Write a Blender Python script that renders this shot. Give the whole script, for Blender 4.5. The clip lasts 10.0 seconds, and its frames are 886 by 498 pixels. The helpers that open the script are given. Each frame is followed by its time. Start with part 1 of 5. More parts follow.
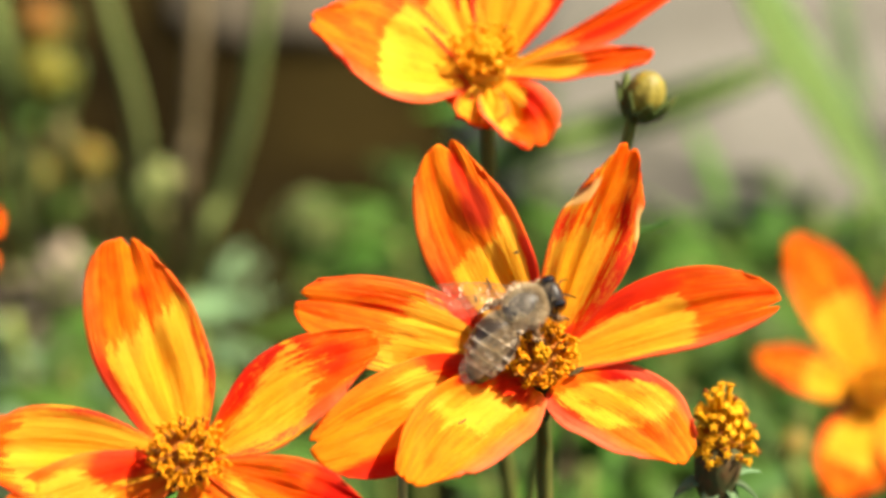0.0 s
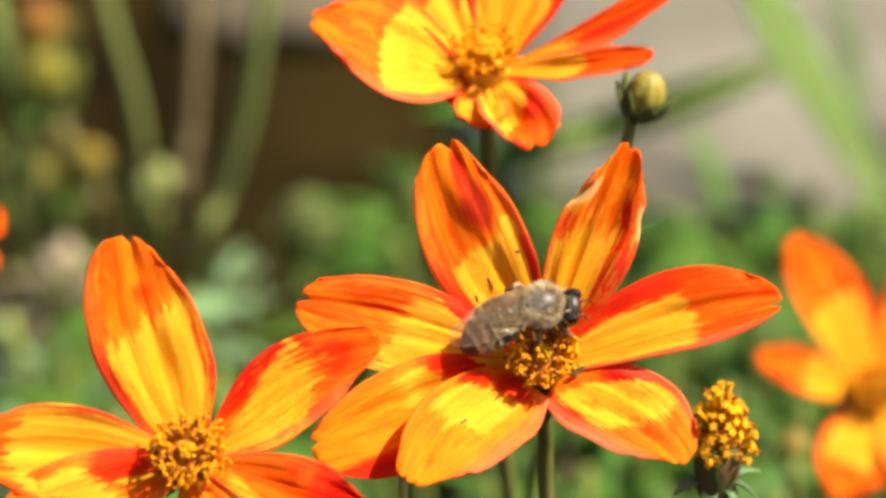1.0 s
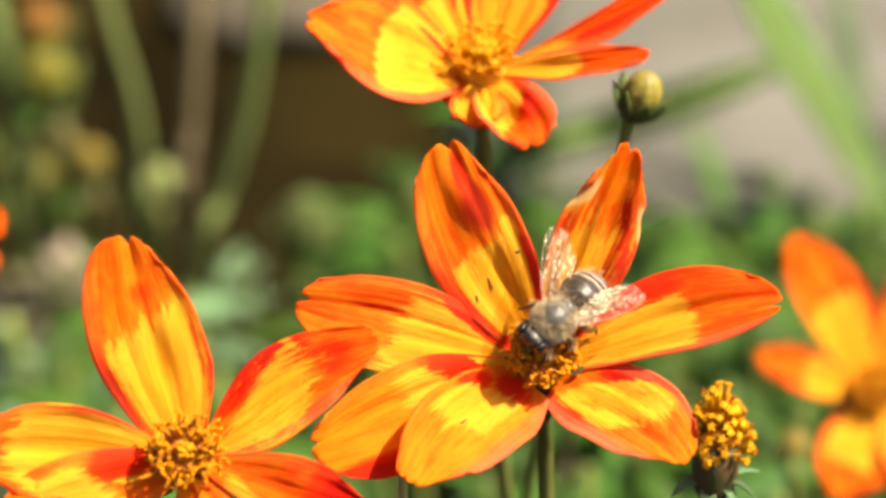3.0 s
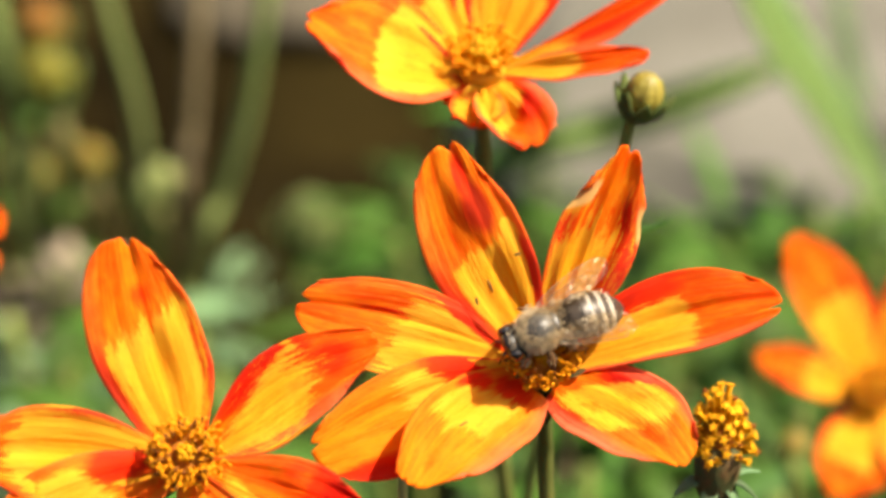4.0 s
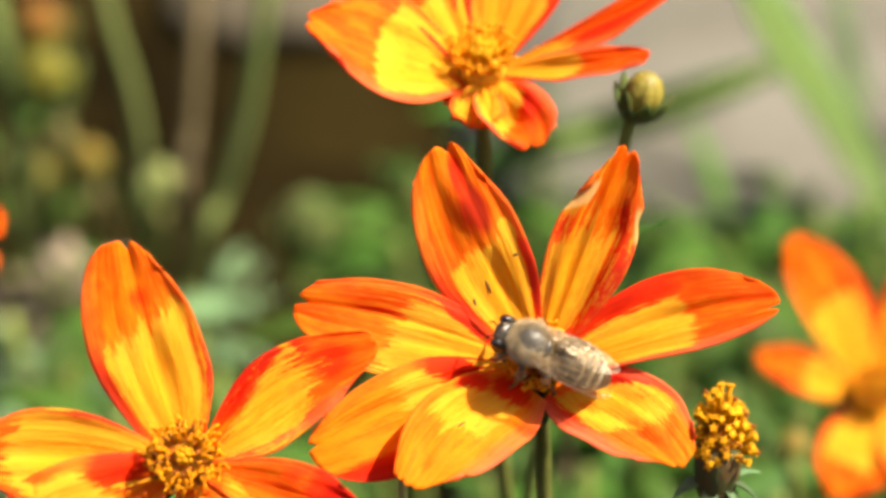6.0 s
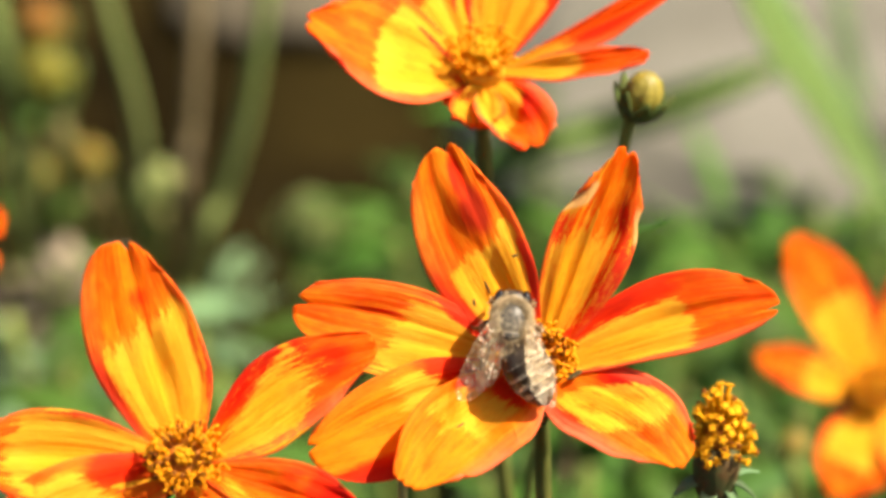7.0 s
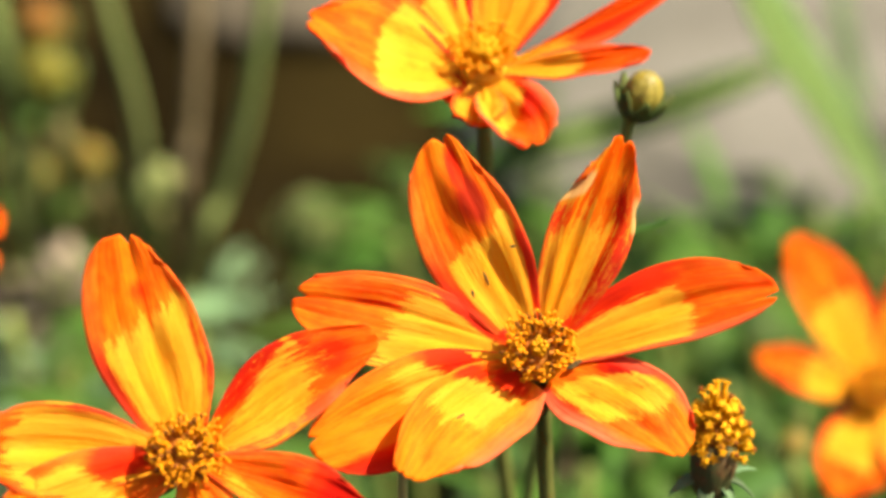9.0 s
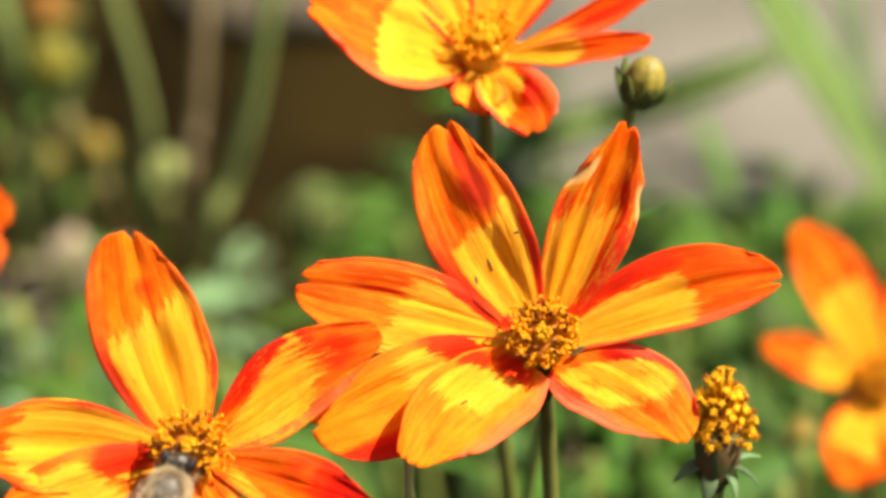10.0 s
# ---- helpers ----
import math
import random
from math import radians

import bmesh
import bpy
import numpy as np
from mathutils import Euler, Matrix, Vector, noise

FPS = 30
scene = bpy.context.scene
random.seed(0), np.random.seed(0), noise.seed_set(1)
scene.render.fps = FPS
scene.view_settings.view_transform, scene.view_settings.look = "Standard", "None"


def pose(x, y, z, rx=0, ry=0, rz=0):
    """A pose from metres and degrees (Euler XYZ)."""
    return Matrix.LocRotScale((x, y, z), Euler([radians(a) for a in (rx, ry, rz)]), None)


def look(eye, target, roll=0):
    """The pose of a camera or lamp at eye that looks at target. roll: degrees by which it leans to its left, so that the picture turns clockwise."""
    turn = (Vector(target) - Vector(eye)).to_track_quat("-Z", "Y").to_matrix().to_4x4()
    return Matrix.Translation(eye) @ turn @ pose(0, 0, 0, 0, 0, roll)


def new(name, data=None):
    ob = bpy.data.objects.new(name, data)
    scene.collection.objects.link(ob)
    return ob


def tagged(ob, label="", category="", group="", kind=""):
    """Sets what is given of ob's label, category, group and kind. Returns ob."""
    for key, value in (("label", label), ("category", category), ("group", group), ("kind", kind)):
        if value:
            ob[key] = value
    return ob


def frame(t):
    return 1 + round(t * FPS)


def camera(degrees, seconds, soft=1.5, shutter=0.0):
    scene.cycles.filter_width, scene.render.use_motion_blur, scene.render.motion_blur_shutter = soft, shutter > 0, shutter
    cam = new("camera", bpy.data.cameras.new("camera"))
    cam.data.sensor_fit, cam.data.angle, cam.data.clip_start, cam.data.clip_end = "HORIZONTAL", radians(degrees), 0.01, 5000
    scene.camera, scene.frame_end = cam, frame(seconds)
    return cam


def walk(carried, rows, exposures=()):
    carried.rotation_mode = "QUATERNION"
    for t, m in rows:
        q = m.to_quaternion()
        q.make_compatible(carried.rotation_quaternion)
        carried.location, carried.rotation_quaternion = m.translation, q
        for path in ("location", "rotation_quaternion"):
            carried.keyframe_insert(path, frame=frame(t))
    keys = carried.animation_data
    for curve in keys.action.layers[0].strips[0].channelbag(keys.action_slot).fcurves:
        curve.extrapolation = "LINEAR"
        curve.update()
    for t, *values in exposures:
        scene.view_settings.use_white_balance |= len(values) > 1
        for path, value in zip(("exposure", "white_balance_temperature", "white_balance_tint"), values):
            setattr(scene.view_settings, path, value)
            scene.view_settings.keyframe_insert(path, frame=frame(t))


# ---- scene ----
from mathutils import Quaternion

# ---------------------------------------------------------------- camera
EYE = Vector((-0.00924, -0.22031, 0.39842))
AIM = Vector((-0.0092, 0.0049, 0.2684))
cam = camera(18, 10.0, soft=3.3, shutter=0.4)
cam.data.dof.use_dof = True
cam.data.dof.focus_distance = 0.258
cam.data.dof.aperture_fstop = 19.5


def aim(right, down):
    """The camera's pose after a small turn, in degrees."""
    m = look(EYE, AIM)
    return m @ pose(0, 0, 0, -down, -right, 0)


walk(cam, [(0.0, aim(0, 0)), (9.7, aim(0, 0)), (9.8, aim(0, 0)), (9.9, aim(-0.035, 0.125)), (10.0, aim(-0.125, 0.24))],
     [(0.0, 1.4, 7800, 10), (10.0, 1.4, 7800, 10)])

# ---------------------------------------------------------------- light
SUN = Vector((0.55, -0.08, 0.83)).normalized()
world = bpy.data.worlds.new("sky")
scene.world = world
world.use_nodes = True
wn = world.node_tree
sky = wn.nodes.new("ShaderNodeTexSky")
sky.sky_type = "NISHITA"
sky.sun_disc = False
sky.air_density, sky.dust_density, sky.ozone_density = 0.7, 3.0, 0.5
sky.sun_elevation = math.asin(SUN.z)
sky.sun_rotation = math.atan2(SUN.x, SUN.y)
wn.links.new(sky.outputs[0], wn.nodes["Background"].inputs[0])
wn.nodes["Background"].inputs[1].default_value = 0.09
lamp = bpy.data.lights.new("sun", "SUN")
lamp.energy, lamp.angle, lamp.color = 4.85, radians(0.5), (1.0, 0.95, 0.87)
sun = new("sun", lamp)
sun.matrix_world = look(SUN * 5, (0, 0, 0))


# ---------------------------------------------------------------- materials
class Mat:
    """A node material with short ways to add nodes."""

    def __init__(self, name, rough=0.6, spec=0.3, metal=0.0):
        self.m = bpy.data.materials.new(name)
        self.m.use_nodes = True
        self.t = self.m.node_tree
        self.b = self.t.nodes["Principled BSDF"]
        self.set("Roughness", rough).set("Specular IOR Level", spec).set("Metallic", metal)

    def set(self, key, value):
        if hasattr(value, "is_output"):
            self.t.links.new(value, self.b.inputs[key])
        else:
            self.b.inputs[key].default_value = value
        return self

    def node(self, kind, **inputs):
        n = self.t.nodes.new(kind)
        for key, value in inputs.items():
            key = key.replace("_", " ")
            if hasattr(value, "is_output"):
                self.t.links.new(value, n.inputs[key])
            else:
                n.inputs[key].default_value = value
        return n

    def coord(self, which="Object"):
        return self.t.nodes.new("ShaderNodeTexCoord").outputs[which]

    def uv(self, name):
        n = self.t.nodes.new("ShaderNodeUVMap")
        n.uv_map = name
        s = self.t.nodes.new("ShaderNodeSeparateXYZ")
        self.t.links.new(n.outputs[0], s.inputs[0])
        return s.outputs[0], s.outputs[1]

    def xyz(self, x, y, z=0.0):
        n = self.t.nodes.new("ShaderNodeCombineXYZ")
        for i, v in enumerate((x, y, z)):
            if hasattr(v, "is_output"):
                self.t.links.new(v, n.inputs[i])
            else:
                n.inputs[i].default_value = v
        return n.outputs[0]

    def noise(self, vec, scale, detail=3.0, rough=0.55):
        n = self.node("ShaderNodeTexNoise", Vector=vec, Scale=scale, Detail=detail, Roughness=rough)
        return n.outputs[0]

    def calc(self, op, a, b=0.0, c=0.0):
        n = self.t.nodes.new("ShaderNodeMath")
        n.operation = op
        for i, v in enumerate((a, b, c)):
            if hasattr(v, "is_output"):
                self.t.links.new(v, n.inputs[i])
            else:
                n.inputs[i].default_value = v
        return n.outputs[0]

    def step(self, v, lo, hi, a=0.0, b=1.0):
        n = self.t.nodes.new("ShaderNodeMapRange")
        n.interpolation_type = "SMOOTHSTEP"
        self.t.links.new(v, n.inputs[0])
        for i, q in enumerate((lo, hi, a, b)):
            if hasattr(q, "is_output"):
                self.t.links.new(q, n.inputs[i + 1])
            else:
                n.inputs[i + 1].default_value = q
        return n.outputs[0]

    def mix(self, fac, a, b):
        n = self.t.nodes.new("ShaderNodeMix")
        n.data_type = "RGBA"
        for key, v in ((0, fac), (6, a), (7, b)):
            if hasattr(v, "is_output"):
                self.t.links.new(v, n.inputs[key])
            else:
                n.inputs[key].default_value = (*v, 1) if isinstance(v, tuple) else v
        return n.outputs[2]

    def bump(self, height, dist, strength=0.6):
        n = self.node("ShaderNodeBump", Height=height, Distance=dist, Strength=strength)
        self.set("Normal", n.outputs[0])
        return self

    def thin(self, colour, amount):
        """Lets light pass through a thin sheet, as petals and leaves do."""
        tr = self.node("ShaderNodeBsdfTranslucent")
        if hasattr(colour, "is_output"):
            self.t.links.new(colour, tr.inputs[0])
        else:
            tr.inputs[0].default_value = (*colour, 1)
        mx = self.t.nodes.new("ShaderNodeMixShader")
        mx.inputs[0].default_value = amount
        self.t.links.new(self.b.outputs[0], mx.inputs[1])
        self.t.links.new(tr.outputs[0], mx.inputs[2])
        self.t.links.new(mx.outputs[0], self.t.nodes["Material Output"].inputs[0])
        return self


def random_of(mat):
    return mat.t.nodes.new("ShaderNodeObjectInfo").outputs["Random"]


def petal_material():
    m = Mat("petal", 0.6, 0.14)
    across, along = m.uv("shape")
    heart, red = m.uv("tone")
    edge, tone = m.uv("rim")
    ragged, streaks = m.uv("torn")
    pale, stain_shade = m.uv("pale_dark")
    seed = m.calc("MULTIPLY", random_of(m), 37.0)

    def grain(a, b, shift, detail=4.0, rough=0.6):
        return m.noise(m.xyz(m.calc("MULTIPLY", across, a), m.calc("MULTIPLY", along, b), m.calc("ADD", seed, shift)), 1.0, detail, rough)

    streak, vein, blot = grain(15, 1.7, 0), grain(40, 2.2, 1), grain(2.4, 3.4, 2)
    jag, cloud, fine = grain(11, 3.0, 3, 8.0, 0.75), grain(4.5, 5.0, 4, 6.0, 0.7), grain(60, 26, 5, 3.0)
    dash, fleck, speck = grain(30, 3.6, 6, 3.0), grain(7, 10, 7, 6.0, 0.75), grain(9, 7, 8, 2.0)

    def off(v, k):
        return m.calc("MULTIPLY", m.calc("SUBTRACT", v, 0.5), k)

    # orange ground, lighter and deeper in clouds and veins
    ground = m.calc("ADD", tone, m.calc("ADD", off(blot, 1.5), m.calc("ADD", off(cloud, 1.1), off(streak, 0.9))))
    col = m.mix(m.step(ground, 0.1, 1.05), (0.89, 0.095, 0.005), (0.94, 0.310, 0.014))
    col = m.mix(m.calc("MULTIPLY", m.step(vein, 0.50, 0.70), 0.38), col, (0.82, 0.050, 0.003))
    col = m.mix(m.calc("MULTIPLY", m.step(vein, 0.46, 0.30), 0.30), col, (0.95, 0.37, 0.02))
    # red shoulders and spots, some of them petal shadows put into the colour
    shade = m.calc("ADD", red, m.calc("MULTIPLY", m.calc("MINIMUM", m.calc("MULTIPLY", red, 4.0), 1.0), m.calc("ADD", off(jag, 0.8), off(cloud, 0.5))))
    col = m.mix(m.step(shade, 0.12, 0.48), col, (0.86, 0.032, 0.004))
    col = m.mix(m.step(shade, 0.55, 1.1), col, (0.62, 0.006, 0.002))
    # rosy edges
    rosy = m.calc("MULTIPLY", edge, m.step(cloud, 0.30, 0.62, 0.45, 1.0))
    col = m.mix(rosy, col, (0.92, 0.185, 0.085))
    # the yellow heart with its torn end
    lean = m.calc("MULTIPLY", ragged, m.calc("ADD", off(jag, 1.5), m.calc("ADD", off(streak, 0.5), off(cloud, 0.6))))
    body = m.step(m.calc("ADD", heart, lean), -0.008, 0.022)
    torn = m.calc("MULTIPLY", m.step(ragged, 0.7, 1.2), m.step(heart, -0.34, -0.06))
    body = m.calc("MAXIMUM", body, m.calc("MULTIPLY", torn, m.step(fleck, 0.53, 0.58)))
    gold = m.mix(m.step(streak, 0.40, 0.72), (0.88, 0.455, 0.028), (0.88, 0.375, 0.016))
    near = m.step(heart, 0.02, 0.24, 1.0, 0.0)
    gold = m.mix(m.calc("MULTIPLY", near, m.step(blot, 0.36, 0.56, 0.15, 0.75)), gold, (0.89, 0.510, 0.045))
    gold = m.mix(m.calc("MULTIPLY", m.step(cloud, 0.53, 0.64), m.calc("MULTIPLY", streaks, 0.75)), gold, (0.90, 0.215, 0.008))
    gold = m.mix(m.calc("MULTIPLY", m.step(vein, 0.57, 0.68), m.calc("MULTIPLY", streaks, 0.8)), gold, (0.74, 0.150, 0.005))
    gold = m.mix(m.calc("MULTIPLY", m.step(dash, 0.585, 0.66), m.calc("MULTIPLY", m.step(cloud, 0.42, 0.54), streaks)), gold, (0.50, 0.070, 0.004))
    col = m.mix(body, col, gold)
    col = m.mix(m.step(m.calc("ADD", pale, off(jag, 0.35)), 0.30, 0.75), col, (0.92, 0.62, 0.22))
    # dark marks, and the shade of folds put into the colour
    col = m.mix(m.step(m.calc("ADD", stain_shade, m.calc("MULTIPLY", m.calc("MINIMUM", m.calc("MULTIPLY", stain_shade, 4.0), 1.0), off(streak, 0.8))), 0.25, 0.85), col, (0.40, 0.020, 0.003))
    col = m.mix(m.step(speck, 0.785, 0.81), col, (0.10, 0.035, 0.006))
    col = m.mix(m.calc("MULTIPLY", m.step(fine, 0.42, 0.70), 0.14), col, (0.75, 0.06, 0.003))
    m.set("Base Color", col)
    m.set("Roughness", m.step(vein, 0.3, 0.7, 0.50, 0.68))
    m.bump(m.calc("ADD", m.calc("ADD", vein, m.calc("MULTIPLY", streak, 1.6)), m.calc("MULTIPLY", cloud, 1.4)), 0.00026, 0.6)
    return m.thin(m.mix(0.25, col, (0.85, 0.05, 0.003)), 0.48).m


def green_material(name, a, b, rough=0.5, thin=0.3, scale=600.0):
    m = Mat(name, rough + 0.12, 0.2)
    co = m.coord()
    n1, n2 = m.noise(co, scale, 3), m.noise(co, scale * 0.15, 3)
    col = m.mix(m.step(n2, 0.3, 0.7), a, b)
    col = m.mix(m.calc("MULTIPLY", m.step(n1, 0.45, 0.75), 0.4), col, tuple(0.6 * q for q in a))
    hue = m.t.nodes.new("ShaderNodeHueSaturation")
    m.t.links.new(col, hue.inputs["Color"])
    m.t.links.new(m.step(random_of(m), 0, 1, 0.7, 1.3), hue.inputs["Value"])
    m.t.links.new(m.step(random_of(m), 0, 1, 0.485, 0.512), hue.inputs["Hue"])
    m.set("Base Color", hue.outputs[0]).bump(n1, 0.0002, 0.4)
    return (m.thin(hue.outputs[0], thin) if thin else m).m


def mottled(name, a, b, scale, rough=0.7, dist=0.0002, spec=0.3, c=None, fine=6.0):
    m = Mat(name, rough, spec)
    co = m.coord()
    n1, n2 = m.noise(co, scale, 4), m.noise(co, scale * fine, 4)
    col = m.mix(m.step(n1, 0.32, 0.68), a, b)
    col = m.mix(m.calc("MULTIPLY", m.step(n2, 0.5, 0.78), 0.6), col, c or tuple(0.5 * q for q in a))
    m.set("Base Color", col).bump(m.calc("ADD", n1, n2), dist, 0.7)
    return m.m


PETAL = petal_material()
STEM = green_material("stem_skin", (0.095, 0.125, 0.028), (0.15, 0.18, 0.045), 0.5, 0)
STEM_PALE = green_material("pale_stem_skin", (0.20, 0.25, 0.075), (0.28, 0.33, 0.12), 0.5, 0, 300)
STEM_LIGHT = green_material("light_stem_skin", (0.125, 0.175, 0.050), (0.165, 0.215, 0.070), 0.5, 0, 300)
STEM_OLIVE = green_material("olive_stem_skin", (0.10, 0.10, 0.03), (0.15, 0.14, 0.045), 0.5, 0, 300)
STEM_DRY = mottled("dry_stem_skin", (0.088, 0.066, 0.030), (0.120, 0.093, 0.046), 200)
BRACT = green_material("bract_skin", (0.060, 0.105, 0.028), (0.105, 0.155, 0.055))
LEAF = green_material("leaf_skin", (0.050, 0.125, 0.016), (0.090, 0.195, 0.032), 0.5, 0.4, 250)
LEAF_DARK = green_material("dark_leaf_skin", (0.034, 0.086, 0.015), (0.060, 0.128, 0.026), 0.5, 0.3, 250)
LEAF_PALE = green_material("pale_leaf_skin", (0.110, 0.200, 0.092), (0.170, 0.262, 0.140), 0.55, 0.3, 250)
GRASS = green_material("grass_skin", (0.125, 0.225, 0.055), (0.20, 0.31, 0.110), 0.2, 0.35, 120)
DRY_LEAF = mottled("dry_leaf_skin", (0.2112, 0.1584, 0.1122), (0.3036, 0.2508, 0.1914), 150)
FLORET = mottled("floret_skin", (0.58, 0.20, 0.009), (0.70, 0.29, 0.012), 1800, 0.6, 0.0001, 0.1, c=(0.55, 0.1452, 0.0066), fine=2.0)
FLORET_PALE = mottled("young_floret_skin", (0.50, 0.22, 0.010), (0.60, 0.29, 0.013), 1800, 0.6, 0.0001, 0.1, c=(0.45, 0.198, 0.0066), fine=2.0)
ANTHER = mottled("anther_skin", (0.12, 0.036, 0.008), (0.22, 0.070, 0.012), 2500, 0.8, 0.0001, 0.05, fine=2.0)
DISC_YOUNG = mottled("young_disc_skin", (0.50, 0.22, 0.010), (0.62, 0.32, 0.014), 900, 0.7, 0.0002)
DISC = mottled("disc_skin", (0.34, 0.10, 0.007), (0.46, 0.16, 0.011), 900, 0.7, 0.0002)
BUD = mottled("bud_skin", (0.150, 0.122, 0.018), (0.25, 0.205, 0.040), 500, 0.45, 0.0002, c=(0.2244, 0.1848, 0.0264), fine=3.0)
SOIL = mottled("soil", (0.005, 0.0032, 0.0006), (0.017, 0.0118, 0.0028), 12, 0.95, 0.004, 0.03, fine=9.0)
STONE = mottled("garden_stone", (0.086, 0.083, 0.069), (0.135, 0.131, 0.113), 14, 0.85, 0.003, 0.2, c=(0.072, 0.064, 0.046), fine=8.0)


# ---------------------------------------------------------------- building helpers
def mesh_of(name, verts, faces, mat, smooth=True, uvs=None):
    me = bpy.data.meshes.new(name)
    me.from_pydata(verts, [], faces)
    if uvs:
        loops = np.zeros(len(me.loops), dtype=np.int32)
        me.loops.foreach_get("vertex_index", loops)
        for key, table in uvs.items():
            layer = me.uv_layers.new(name=key)
            layer.data.foreach_set("uv", np.asarray(table, dtype=np.float32)[loops].ravel())
    if smooth:
        me.polygons.foreach_set("use_smooth", [True] * len(me.polygons))
    me.materials.append(mat)
    me.update()
    return me


def piece(name, me, parent, m=None, label=""):
    ob = new(name, me)
    ob.parent = parent
    if m is not None:
        ob.matrix_basis = m
    return tagged(ob, label)


def thing(name, place, label, category, group="", kind=""):
    ob = new(name)
    ob.empty_display_size = 0.01
    ob.location = place
    return tagged(ob, label, category, group, kind)


def tube_data(points, radii, sides=8, cap=True):
    """A round tube along a line of points."""
    pts = [Vector(p) for p in points]
    verts, faces = [], []
    side = Vector((1, 0.13, 0.07))
    for i, p in enumerate(pts):
        d = (pts[min(i + 1, len(pts) - 1)] - pts[max(i - 1, 0)]).normalized()
        side = (side - d * side.dot(d)).normalized()
        up = d.cross(side)
        for k in range(sides):
            a = 2 * math.pi * k / sides
            verts.append(p + (side * math.cos(a) + up * math.sin(a)) * radii[i])
    for i in range(len(pts) - 1):
        for k in range(sides):
            j = (k + 1) % sides
            faces.append((i * sides + k, i * sides + j, (i + 1) * sides + j, (i + 1) * sides + k))
    if cap:
        faces.append(tuple(range(sides))[::-1])
        faces.append(tuple(range((len(pts) - 1) * sides, len(pts) * sides)))
    return verts, faces


def spline(points, n):
    """A smooth line of n + 1 points through the given ones."""
    p = [Vector(q) for q in points]
    p = [p[0] * 2 - p[1], *p, p[-1] * 2 - p[-2]]
    out = []
    for i in range(n + 1):
        u = i / n * (len(p) - 3)
        k = min(int(u), len(p) - 4)
        s = u - k
        a, b, c, d = p[k:k + 4]
        out.append(0.5 * ((2 * b) + (c - a) * s + (2 * a - 5 * b + 4 * c - d) * s * s + (3 * b - a - 3 * c + d) * s ** 3))
    return out


def join_data(items):
    verts, faces = [], []
    for v, f in items:
        n = len(verts)
        verts += list(v)
        faces += [tuple(i + n for i in q) for q in f]
    return verts, faces


def ball_data(centre, radii, nu=16, nv=10, turn=None):
    verts, faces = [], []
    for j in range(nv + 1):
        b = math.pi * j / nv
        for i in range(nu):
            a = 2 * math.pi * i / nu
            q = Vector((radii[0] * math.sin(b) * math.cos(a), radii[1] * math.sin(b) * math.sin(a), radii[2] * math.cos(b)))
            verts.append((turn @ q if turn else q) + Vector(centre))
    for j in range(nv):
        for i in range(nu):
            k = (i + 1) % nu
            faces.append((j * nu + i, (j + 1) * nu + i, (j + 1) * nu + k, j * nu + k))
    return verts, faces


